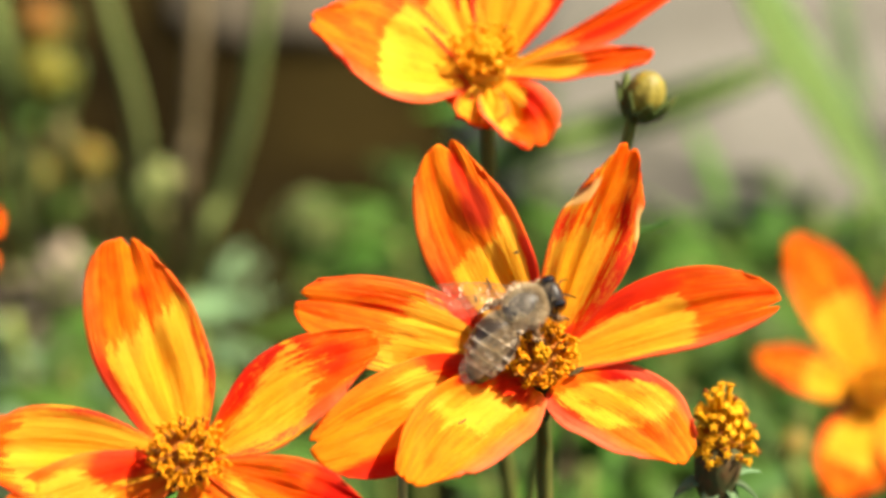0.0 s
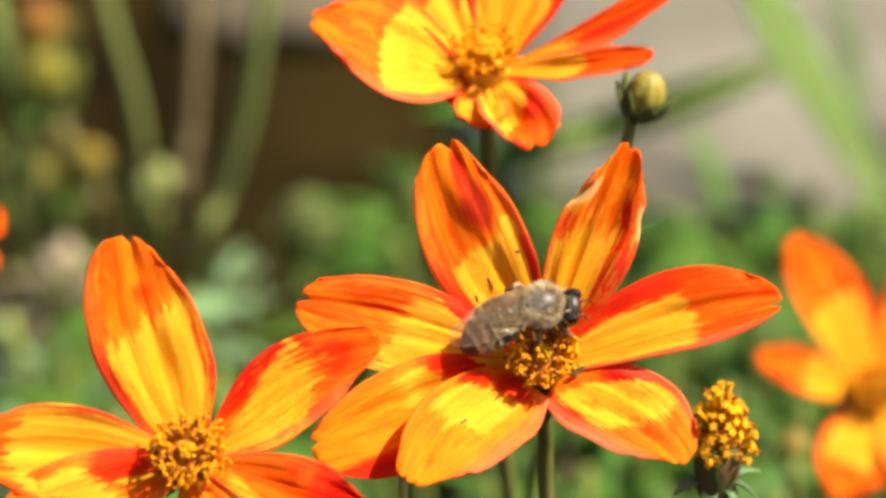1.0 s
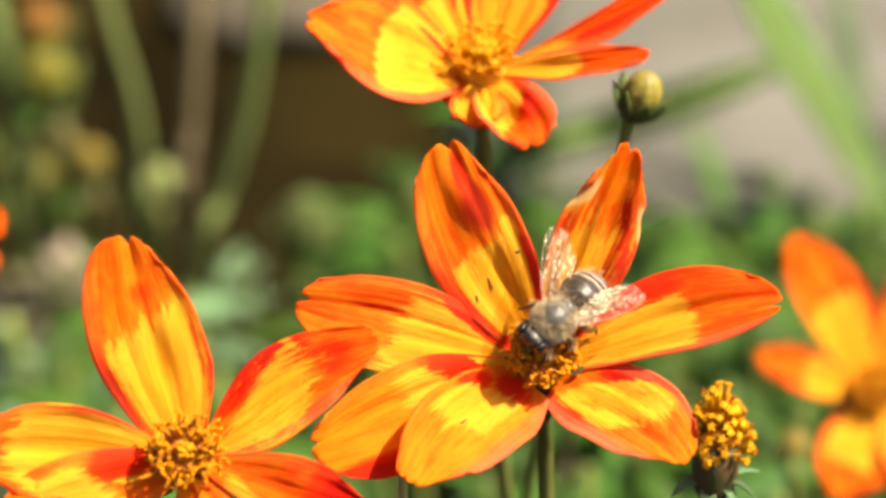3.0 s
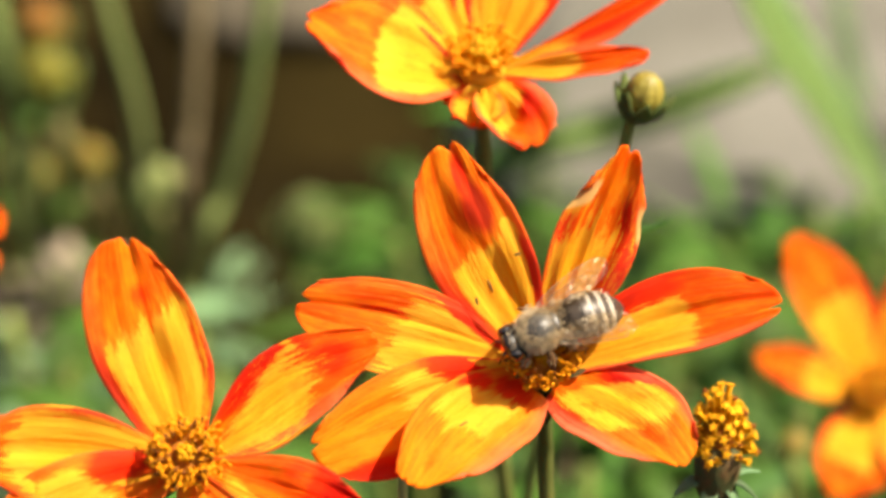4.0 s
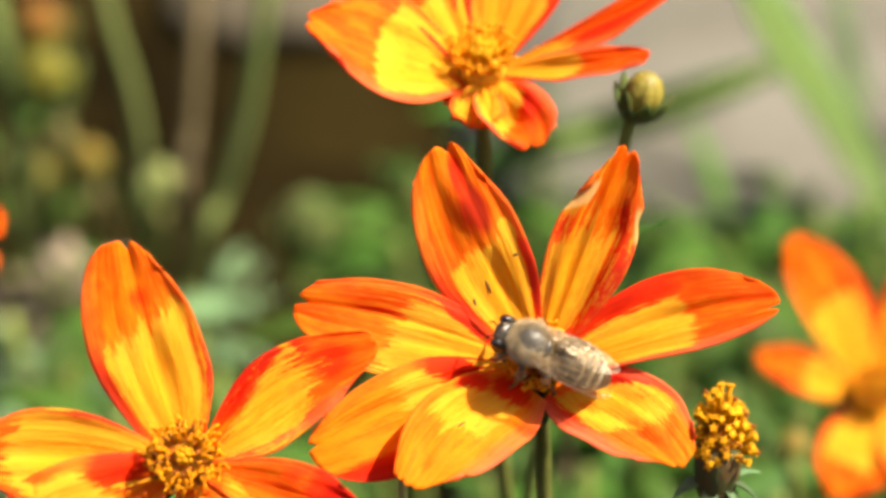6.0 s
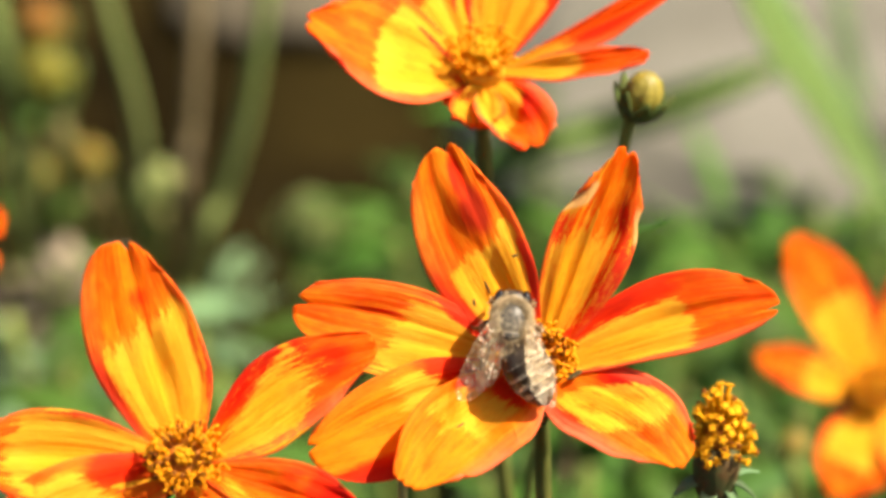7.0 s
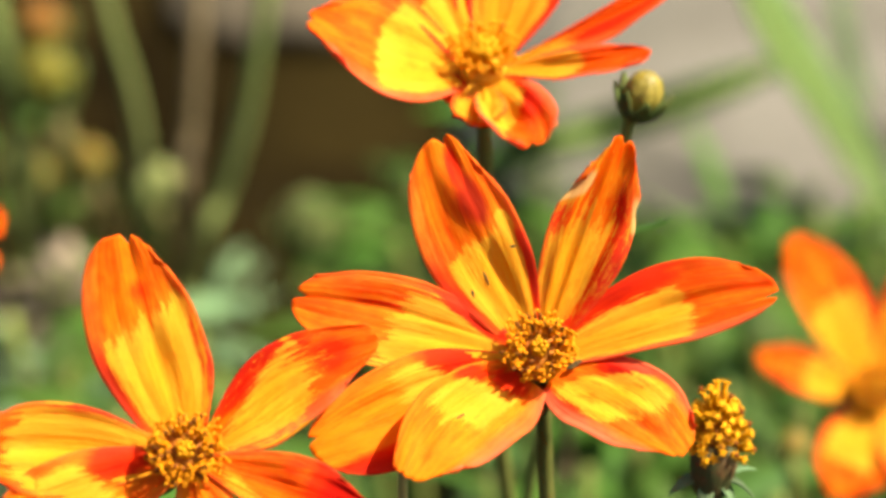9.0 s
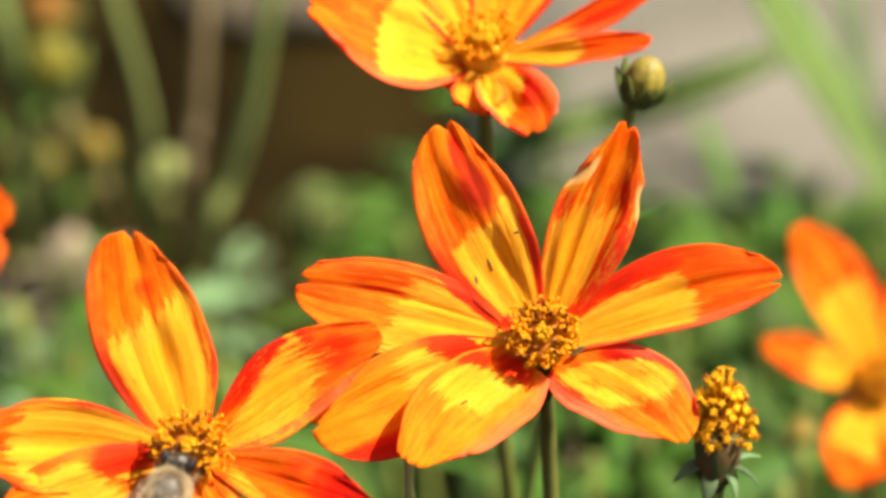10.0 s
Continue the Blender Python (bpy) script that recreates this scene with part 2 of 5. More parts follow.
# ---------------------------------------------------------------- flowers
def petal_surface(v, s, length, left, right, rise, bend, cup, roll, peaks=(0.6, 0.6), blunt=(0.5, 0.5), neck=0.37, sweep=0.0, skew=0.0,
                  notch=0.06, cut=0.0, waist=(0.0, 0.0), tip=0.17, crease=0.0, rolled=0.0, folds=()):
    """Points of a ray at v across (-1 to 1) and s along (0 to 1), in its own space: x outwards, z up. Lengths in mm, angles in degrees.
    left, right: half widths on either side; peaks: where each side is widest; blunt: how far each narrows at the tip; neck: how wide the base is;
    sweep: how far the middle bows sideways; skew: how much longer one half is; notch, cut: depth and place of the notch in the tip;
    waist: how far each side draws in below the tip; tip: how round the end is; cup: how far the edges stand up; crease: depth of the fold
    along the middle; rolled: how far the edges roll in towards the tip; folds: steps up towards the right, each with its place across, slant, width and height."""
    length = length * 0.001
    n = 60
    turn = np.radians(rise + bend * (np.arange(n) + 0.5) / n)
    way_r = 0.0022 + np.concatenate(([0.0], np.cumsum(np.cos(turn)))) * length / n
    way_z = np.concatenate(([0.0], np.cumsum(np.sin(turn)))) * length / n
    at = np.linspace(0, 1, n + 1)
    right_side = v > 0
    peak = np.where(right_side, peaks[1], peaks[0])
    prof = neck + (1 - neck) * np.sin(np.pi / 2 * np.minimum(1, s / peak)) ** 1.1
    past = np.maximum(0, (s - peak) / (1 - peak))
    prof = prof * (1 - np.where(right_side, blunt[1], blunt[0]) * past ** 2.4)
    prof = prof - np.where(right_side, waist[1], waist[0]) * np.exp(-((s - 0.78) / 0.08) ** 2)
    hw = np.where(right_side, right, left) * 0.001 * prof
    end = 1 - tip * np.abs(v) ** 2.4 - skew * v - notch * np.exp(-((v - cut) / 0.11) ** 2)
    q = s * (1 + (end - 1) * s ** 2.5)
    open_ = np.sin(np.pi * np.minimum(1, s * 1.05)).clip(0, 1) ** 0.6
    open_ = np.where(s < 0.5, open_, np.maximum(0.32, open_))
    side = hw * v
    h = cup * hw * np.abs(v) ** 1.7 * (0.4 + 0.6 * open_) - crease * hw * np.exp(-((v - cut) / 0.3) ** 2) * open_
    if rolled:
        ang = rolled * np.maximum(0.0, (s - 0.35) / 0.65) ** 1.2 * np.abs(v) * 1.9 + 1e-6
        side = np.copysign(hw * np.abs(v) * np.sin(ang) / ang, v)
        h = h + hw * np.abs(v) * (1 - np.cos(ang)) / ang
    for place, slant, wide, high in folds:
        k = np.clip((v - place - slant * (s - 0.55)) / wide + 0.5, 0, 1)
        h = h + high * hw * k * k * (3 - 2 * k) * open_
    a = np.radians(roll) * np.minimum(1, s * 2.5)
    x2, h2 = side * np.cos(a) - h * np.sin(a), side * np.sin(a) + h * np.cos(a)
    c = np.radians(rise + bend * q)
    bow = sweep * length * np.sin(np.pi * s)
    return np.stack([np.interp(q, at, way_r) - np.sin(c) * h2, -x2 - bow, np.interp(q, at, way_z) + np.cos(c) * h2], -1)


def blobs(v, s, rows):
    """The strongest of some soft spots: across, along, half width, half length, strength."""
    out = np.zeros_like(v)
    for a, b, ra, rb, k in rows:
        out = np.maximum(out, k * np.exp(-((v - a) / ra) ** 2 - ((s - b) / rb) ** 2))
    return out


def curve3(v, three):
    """A value that changes across the ray: at its left, in its middle, at its right."""
    a, b, c = three
    return b + (c - a) / 1.4 * v + ((a + c) / 2 - b) / 0.49 * v * v


def petal_mesh(rnd, phi, form, reach=(0.5, 0.56, 0.5), start=(-0.1, -0.1, -0.1), span=(-0.85, 0.85), ragged=0.3, reds=(), golds=(), pale=(),
               stains=(), pink=(0.3, 0.3), tone=0.4, streaks=0.4, pleat=0.03, wave=0.12):
    """One ray of a flower in the flower head's own space, with its pigments. reach, start: where its yellow ends and
    begins along it;
    span: how far the yellow spreads across; reds, golds, pale, stains: spots of other colour, with shade painted into
    some reds and darks;
    pink: how rosy each edge is; tone: from deep to light orange outside the yellow; streaks: how many dark lines run in
    the yellow; pleat: depth of the lengthwise folds."""
    nu, nv = 44, 32
    s, v = (a.ravel() for a in np.meshgrid(np.linspace(0, 1, nu + 1), np.linspace(-1, 1, nv + 1), indexing="ij"))
    base = petal_surface(v, s, **form)
    ph = rnd.uniform(0, 6)
    cut = form.get("cut", 0.0)
    half = (form["left"] + form["right"]) * 0.0005
    rise = np.minimum(1, s * 3.5)
    h = np.zeros_like(v)
    for g, d in ((cut, 1.0), (cut + 0.42, 0.7), (cut - 0.44, 0.7), (cut + 0.72, 0.35), (cut - 0.74, 0.35)):
        h -= d * 0.00020 * np.exp(-((v - g) / 0.05) ** 2) * rise
    h += pleat * half * np.sin(v * 11 + ph * 2 + s * 1.3) * rise * (1 - 0.4 * s)
    h += wave * 0.001 * np.sin(s * 9 + ph + np.where(v > 0, 1.7, 0)) * v * v
    h += 0.0006 * np.array([noise.noise((a * 1.6 + ph, b * 3.2, ph * 3)) for a, b in zip(v, s)]) * np.minimum(1, s * 2)
    cols, n = nv + 1, len(v)
    grid = base.reshape(nu + 1, cols, 3)
    nor = np.cross(np.gradient(grid, axis=1), np.gradient(grid, axis=0)).reshape(-1, 3)
    nor /= np.linalg.norm(nor, axis=1)[:, None] + 1e-12
    nor *= np.sign(nor[n // 2, 2])
    top = base + nor * h[:, None]
    verts = np.concatenate([top, top - nor * 0.00016])
    i, j = (a.ravel() for a in np.meshgrid(np.arange(nu), np.arange(nv), indexing="ij"))
    k = i * cols + j
    quads = np.stack([k, k + 1, k + cols + 1, k + cols], 1)
    faces = quads.tolist() + (quads[:, ::-1] + n).tolist()
    rim = [j for j in range(cols)] + [i * cols + nv for i in range(1, nu + 1)] + [nu * cols + j for j in range(nv - 1, -1, -1)] + [i * cols for i in range(nu - 1, 0, -1)]
    faces += [(b, a, a + n, b + n) for a, b in zip(rim, rim[1:] + rim[:1])]
    heart = np.minimum(np.minimum(curve3(v, reach) - s, s - curve3(v, start)), np.minimum(span[1] - v, v - span[0]) * 0.45)
    gold = blobs(v, s, golds)
    heart = np.maximum(heart, (gold - 0.5) * 0.25)
    edge = np.where(v > 0, pink[1], pink[0]) * np.clip((np.abs(v) - 0.62) / 0.36, 0, 1)
    turn = np.array(Matrix.Rotation(radians(phi), 3, "Z"))
    both = lambda a, b: np.tile(np.stack([a * np.ones(n), b * np.ones(n)], 1), (2, 1))
    return mesh_of("petal", (verts @ turn.T).tolist(), faces, PETAL, True, {
        "shape": both(v, s), "tone": both(heart, blobs(v, s, reds)), "rim": both(edge, tone), "torn": both(ragged, streaks), "pale_dark": both(blobs(v, s, pale), blobs(v, s, stains))})


def floret_mesh(tall, mat):
    """An open floret: a narrow tube whose five small lobes curl outwards."""
    tube = tube_data([(0, 0, 0), (0, 0, tall * 0.6), (0, 0, tall * 0.85), (0, 0, tall)], [0.00013, 0.00015, 0.00021, 0.00017], 8)
    parts = [tube]
    for k in range(5):
        a = k * 2 * math.pi / 5
        c, d = math.cos(a), math.sin(a)
        parts.append(tube_data([(c * 0.00012, d * 0.00012, tall * 0.92), (c * 0.00026, d * 0.00026, tall * 1.04), (c * 0.00036, d * 0.00036, tall * 0.98)], [0.00009, 0.00009, 0.00004], 4))
    return mesh_of("floret", *join_data(parts), mat)


def stigma_mesh(tall, mat):
    """Two curled golden arms at the end of a thin style."""
    parts = [tube_data([(0, 0, tall * 0.3), (0, 0, tall * 1.15)], [0.00009, 0.0001], 6)]
    for sgn in (-1, 1):
        parts.append(tube_data([(0, 0, tall * 1.1), (sgn * 0.00016, 0, tall * 1.34), (sgn * 0.00038, 0.00006, tall * 1.42), (sgn * 0.00052, 0.0001, tall * 1.28), (sgn * 0.00046, 0.00012, tall * 1.16)], [0.0001, 0.00012, 0.00012, 0.00011, 0.00007], 6))
    return mesh_of("stigma", *join_data(parts), mat)


def anther_mesh(tall):
    v, f = tube_data([(0, 0, tall * 0.75), (0, 0, tall * 0.92), (0, 0, tall * 1.18), (0, 0, tall * 1.34)], [0.00012, 0.00020, 0.00019, 0.00008], 8)
    return mesh_of("anther", v, f, ANTHER)


def young_mesh(tall, mat):
    """A closed floret with a blunt five-sided tip."""
    v, f = tube_data([(0, 0, 0), (0, 0, tall * 0.5), (0, 0, tall * 0.8), (0, 0, tall * 0.97), (0, 0, tall)], [0.00016, 0.00019, 0.00023, 0.00015, 0.00006], 5)
    return mesh_of("young_floret", v, f, mat)


FLORETS = [floret_mesh(0.0019, FLORET), floret_mesh(0.0017, FLORET)]
STIGMAS = [stigma_mesh(0.0019, FLORET), stigma_mesh(0.0016, FLORET)]
ANTHERS = [anther_mesh(0.0021), anther_mesh(0.0019)]
YOUNG_FLORET = young_mesh(0.0017, FLORET_PALE)


def blade_mesh(name, length, width, droop, mat, fold=0.25, n=9, twist=0.0, thick=0.0003):
    """A pointed leaf from the origin along +y, folded along its rib, with thickness."""
    verts, faces = [], []
    for side in (0, 1):
        for i in range(n + 1):
            s = i / n
            w = width / 2 * (math.sin(math.pi * (0.06 + 0.94 * s) ** 0.8) ** 0.8 + 0.03)
            y, z = length * s * (1 - 0.15 * droop * s), -droop * length * s * s * 0.6
            for v in (-1, 0, 1):
                a = twist * s
                x, h = v * w, fold * w * abs(v) - side * thick
                verts.append((x * math.cos(a) - h * math.sin(a), y, z + x * math.sin(a) + h * math.cos(a)))
    m = (n + 1) * 3
    for i in range(n):
        for v in (0, 1):
            q = (i * 3 + v, i * 3 + v + 1, i * 3 + v + 4, i * 3 + v + 3)
            faces += [q, tuple(k + m for k in q)[::-1]]
        for v in (0, 2):
            q = (i * 3 + v, i * 3 + 3 + v, i * 3 + 3 + v + m, i * 3 + v + m)
            faces.append(q if v == 0 else q[::-1])
    return mesh_of(name, verts, faces, mat)


SEPAL = green_material("sepal_skin", (0.115, 0.165, 0.045), (0.18, 0.23, 0.085))
BRACT_MESH = blade_mesh("bract", 0.0034, 0.0016, 0.1, BRACT)


def flower_head(root, place, axis, petals, rnd, disc=0.0019, florets=104, young=0.48):
    """Petals, disc with its florets, and the green bracts behind, all on the root."""
    skin = DISC_YOUNG if young > 0.7 else DISC
    axis = Vector(axis)
    x = Vector((1, 0, 0))
    x = (x - axis * x.dot(axis)).normalized()
    turn = Matrix((x, axis.cross(x), axis)).transposed().to_4x4()
    m = Matrix.Translation(Vector(place) - root.location) @ turn
    for k, p in enumerate(petals):
        lift = Matrix.Translation((0, 0, 0.00006 * ((k * 3) % 7)))
        piece("petal", petal_mesh(rnd, p[0], p[1], **p[2]), root, m @ lift)
    v, f = tube_data([(0, 0, -0.0014), (0, 0, 0.0002), (0, 0, 0.0012), (0, 0, 0.0018)], [0.0011, 0.0024, 0.0023, 0.0016], 18)
    piece("receptacle", mesh_of("receptacle", v, f, skin), root, m, "base of the disc")
    rise = Matrix.Translation((0, 0, 0.0021))
    v, f = ball_data((0, 0, -0.0002), (disc * 1.02, disc * 1.02, disc * 0.62), 20, 10)
    dome = piece("disc", mesh_of("disc", v, f, skin), root, m @ rise, "domed flower disc crowded with florets")
    for i in range(florets):
        q = math.sqrt((i + 0.5) / florets)
        a = i * 2.39996 + rnd.uniform(-0.12, 0.12)
        r = disc * 1.0 * q
        z = disc * 0.60 * math.sqrt(max(0.0, 1 - (r / disc / 1.02) ** 2)) - 0.0010
        lean = radians(58 * q + rnd.uniform(-12, 12))
        if q < young:
            lean = radians(-9 * q / young + rnd.uniform(-8, 8))
            z += 0.0005
        pm = Matrix.Translation((r * math.cos(a), r * math.sin(a), z)) @ Matrix.Rotation(a, 4, "Z") @ Matrix.Rotation(lean * 0.72, 4, "Y") @ Matrix.Rotation(rnd.uniform(0, 6), 4, "Z")
        pm = pm @ Matrix.Diagonal((1, 1, rnd.uniform(0.82, 1.12), 1))
        if q < young:
            piece("young_floret", YOUNG_FLORET, dome, pm)
            continue
        kind = i % 2
        if rnd.random() < (0.5 if q < 0.8 else 0.2) * (0.3 if young > 0.7 else 1.0):
            piece("anther", ANTHERS[kind], dome, pm)
            if rnd.random() < 0.45:
                piece("stigma", STIGMAS[kind], dome, pm)
        else:
            piece("floret", FLORETS[kind], dome, pm)
            if rnd.random() < 0.75:
                piece("stigma", STIGMAS[kind], dome, pm)
    v, f = tube_data([(0, 0, -0.0062), (0, 0, -0.0048), (0, 0, -0.0024), (0, 0, 0.0008)], [0.0008, 0.0011, 0.0013, 0.0012], 14)
    piece("calyx", mesh_of("calyx", v, f, SEPAL), root, m, "green calyx")
    for i in range(8):
        a = i * math.pi / 4 + rnd.uniform(-0.15, 0.15)
        piece("bract", BRACT_MESH, root, m @ Matrix.Rotation(a, 4, "Z") @ Matrix.Translation((0, 0.0014, -0.0036)) @ Matrix.Rotation(radians(rnd.uniform(4, 22)), 4, "X"))
    return m


def flower(place, axis, petals, base, seed, label, stem_r=0.0009, florets=104, disc=0.0019, young=0.48, stem_mat=None, bow=(0, 0), lean=0.0):
    rnd = random.Random(seed)
    root = thing("flower", base, label, "flower", "orange and yellow garden flowers")
    m = flower_head(root, place, axis, petals, rnd, disc, florets, young)
    start = m @ Vector((0, 0, -0.0055))
    d = (m.to_3x3() @ Vector((0, 0, -1))).normalized()
    p1 = start + d * 0.006 + Vector((lean * 0.5, 0, -0.004))
    p2 = start + d * 0.008 + Vector((lean, 0, -0.022))
    p3 = p2 * 0.5 + Vector((bow[0], bow[1], 0))
    pts = spline([start, p1, p2, p3, (0, 0, -0.004)], 26)
    v, f = tube_data(pts, [stem_r * (1 + 0.5 * i / 26) for i in range(27)], 10)
    piece("stem", mesh_of("stem", v, f, stem_mat or STEM), root, None, "slender green flower stem")
    return root


def plain(length, width, rise, bend, cup, roll):
    """The form of a ray with two like halves."""
    return dict(length=length, left=width / 2, right=width / 2, rise=rise, bend=bend, cup=cup, roll=roll)


MAIN = ((-0.00005, -0.00045, 0.25923), (0, -0.6691, 0.7431), [
    # the dark red strip near 0.68 along is the fold's shade, painted in
    (114.5, dict(length=20.66, left=5.95, right=3.66, rise=24.2, bend=4.2, cup=0.1, roll=6.0, peaks=(0.54, 0.43), blunt=(0.26, 0.52), neck=0.37, sweep=-0.01, skew=0.021, notch=0.05, cut=-0.04, tip=0.16, waist=(0.012, 0.018), folds=[[-0.05, -0.85, 0.4, 0.22]]), dict(reach=(0.45, 0.52, 0.50), span=(-0.75, 0.72), ragged=0.14, reds=[(-0.95, 0.25, 0.3, 0.25, 0.5), (0.92, 0.28, 0.25, 0.18, 1.4), (0.10, 0.68, 0.36, 0.15, 0.5), (0.0, 0.86, 0.22, 0.15, 0.5)], stains=[(0.12, 0.68, 0.36, 0.16, 1.05), (-0.12, 0.84, 0.07, 0.14, 0.7), (0.08, 0.8, 0.05, 0.16, 0.6), (0.95, 0.30, 0.10, 0.14, 0.5)], golds=[(0.62, 0.54, 0.26, 0.08, 1.0)], tone=0.55)),
    # two narrow dark lines put the creases' shade into the colour
    (66.5, dict(length=20.03, left=3.41, right=4.27, rise=26.0, bend=3.9, cup=0.04, roll=-14.0, peaks=(0.54, 0.53), blunt=(0.46, 0.34), neck=0.42, sweep=-0.009, skew=-0.02, notch=0.04, cut=0.15, tip=0.22, waist=(0.104, 0.072), rolled=0.0, folds=[[-0.38, 0, 0.25, -0.16], [0.0, 0, 0.3, 0.12], [0.72, 0, 0.3, 0.25]]), dict(reach=(0.50, 0.62, 0.50), span=(-0.9, 0.5), ragged=0.9, reds=[(0.85, 0.35, 0.3, 0.3, 1.0), (0.6, 0.68, 0.2, 0.1, 0.8), (-0.75, 0.55, 0.3, 0.1, 0.7), (-0.2, 0.6, 0.1, 0.14, 0.6)], golds=[(-0.7, 0.72, 0.25, 0.08, 0.9), (0.15, 0.5, 0.12, 0.12, 0.8)], pale=[(-0.9, 0.77, 0.5, 0.08, 1.8), (1.0, 0.74, 0.16, 0.13, 1.2)], stains=[(-0.35, 0.62, 0.08, 0.14, 0.75), (0.5, 0.75, 0.07, 0.14, 0.7)], tone=0.45, streaks=0.6, pleat=0.06, wave=0.2)),
    (13.1, dict(length=20.83, left=4.46, right=3.06, rise=13.0, bend=-4.3, cup=0.2, roll=-2.8, peaks=(0.56, 0.52), blunt=(0.42, 0.45), neck=0.5, sweep=-0.03, skew=-0.009, notch=0.07, cut=0.29, tip=0.1), dict(reach=(0.52, 0.62, 0.60), start=(0.3, -0.15, -0.2), span=(-0.5, 0.88), ragged=0.22, reds=[(-0.85, 0.3, 0.5, 0.3, 0.9)], pink=(0.1, 0.9), tone=0.3, streaks=0.5)),
    # the strong red at 0.36 along paints the shadow of the petal above
    (-36.8, dict(length=14.35, left=4.13, right=4.96, rise=15.5, bend=-23.6, cup=0.08, roll=3.5, peaks=(0.71, 0.3), blunt=(0.23, 0.71), neck=0.57, sweep=-0.089, skew=0.064, notch=0.03, cut=0.23, tip=0.16, waist=(0.0, 0.037), crease=0.06), dict(reach=(0.74, 0.66, 0.44), start=(0.45, 0.13, 0.08), span=(-0.85, 0.66), ragged=0.22, reds=[(-0.8, 0.36, 0.42, 0.13, 2.4), (0.9, 0.18, 0.35, 0.2, 1.0)], stains=[(-0.1, 0.75, 0.04, 0.16, 0.6), (-0.3, 0.48, 0.05, 0.2, 0.4)], pink=(1.0, 1.4), tone=0.6, streaks=0.9)),
    (-132.5, dict(length=16.4, left=5.3, right=3.84, rise=26.8, bend=-14.3, cup=0.14, roll=8.6, peaks=(0.3, 0.64), blunt=(0.58, 0.37), neck=0.55, sweep=0.076, skew=-0.115, notch=0.03, cut=0.05, tip=0.16, crease=0.05), dict(reach=(0.44, 0.55, 0.58), start=(0.12, 0.2, 0.28), span=(-0.55, 0.70), ragged=0.3, reds=[(0.7, 0.25, 0.4, 0.12, 0.7), (0, 0.1, 0.7, 0.1, 0.7)], pink=(1.0, 0.1), tone=0.8, streaks=0.35)),
    # red at 0.74 along: pigment plus the overlapping petal's shadow, painted together
    (-156.2, dict(length=21.05, left=5.45, right=4.18, rise=14.1, bend=-10.0, cup=0.06, roll=12.1, peaks=(0.56, 0.45), blunt=(0.34, 0.51), neck=0.34, sweep=0.02, skew=-0.019, notch=0.05, cut=0.29, tip=0.11, crease=0.05), dict(reach=(0.50, 0.52, 0.55), start=(0.2, 0.25, 0.42), span=(-0.9, 0.75), ragged=0.3, reds=[(0.7, 0.22, 0.5, 0.2, 0.9), (-0.95, 0.74, 0.32, 0.26, 1.5)], pink=(0.2, 0.2), tone=0.85, streaks=0.2)),
    (168.6, dict(length=21.29, left=4.59, right=4.12, rise=10.0, bend=2.1, cup=0.18, roll=12.0, peaks=(0.61, 0.55), blunt=(0.4, 0.37), neck=0.33, sweep=0.016, skew=-0.012, notch=0.06, cut=0.23, tip=0.1, crease=0.05, folds=[[0.28, 0, 0.12, 0.07]]), dict(reach=(0.62, 0.56, 0.54), start=(-0.1, 0.0, 0.34), span=(-0.95, 0.78), ragged=0.25, reds=[(0.7, 0.18, 0.45, 0.22, 1.0), (0.3, 0.62, 0.06, 0.2, 0.6)], tone=0.5, streaks=0.3)),])
main_flower = flower(*MAIN, (0.012, 0.012, 0), 3, "open orange and yellow flower with a bee on its disc", stem_r=0.00066, lean=0.0016)

SCAR = mottled("scar_skin", (0.035, 0.028, 0.006), (0.07, 0.045, 0.010), 2500, 0.8, 0.0001)
for spot, normal, size, turn, label in (
    ((-0.00606, 0.00186, 0.26482), (0.386, -0.752, 0.533), (0.00014, 0.00040), 12, "dark slit in the petal"),
    ((-0.00483, 0.00278, 0.26596), (0.33, -0.765, 0.554), (0.00010, 0.00075), 24, "long dark slit in the petal"),
    ((-0.0023, 0.0035, 0.2689), (0.197, -0.897, 0.395), (0.00030, 0.00014), 10, "brown scar on the petal"),
    ((0.00323, -0.00198, 0.25934), (-0.262, -0.439, 0.859), (0.00030, 0.00085), -55, "dark brown bract tip beside the disc"),
    ((-0.00734, -0.00751, 0.25743), (0.248, -0.209, 0.946), (0.00011, 0.00060), -60, "thin dark slit in the petal"),
):
    v, f = ball_data((0, 0, 0), (size[0], size[1], 0.00009), 14, 6)
    n = Vector(normal).normalized()
    up = (Vector((0, 0.5, 0.866)) - n * n.dot(Vector((0, 0.5, 0.866)))).normalized()
    turn_m = Matrix((up.cross(n), up, n)).transposed().to_4x4() @ Matrix.Rotation(radians(turn), 4, "Z")
    piece("scar", mesh_of("scar", v, f, SCAR), main_flower, Matrix.Translation(Vector(spot) - main_flower.location) @ turn_m, label)

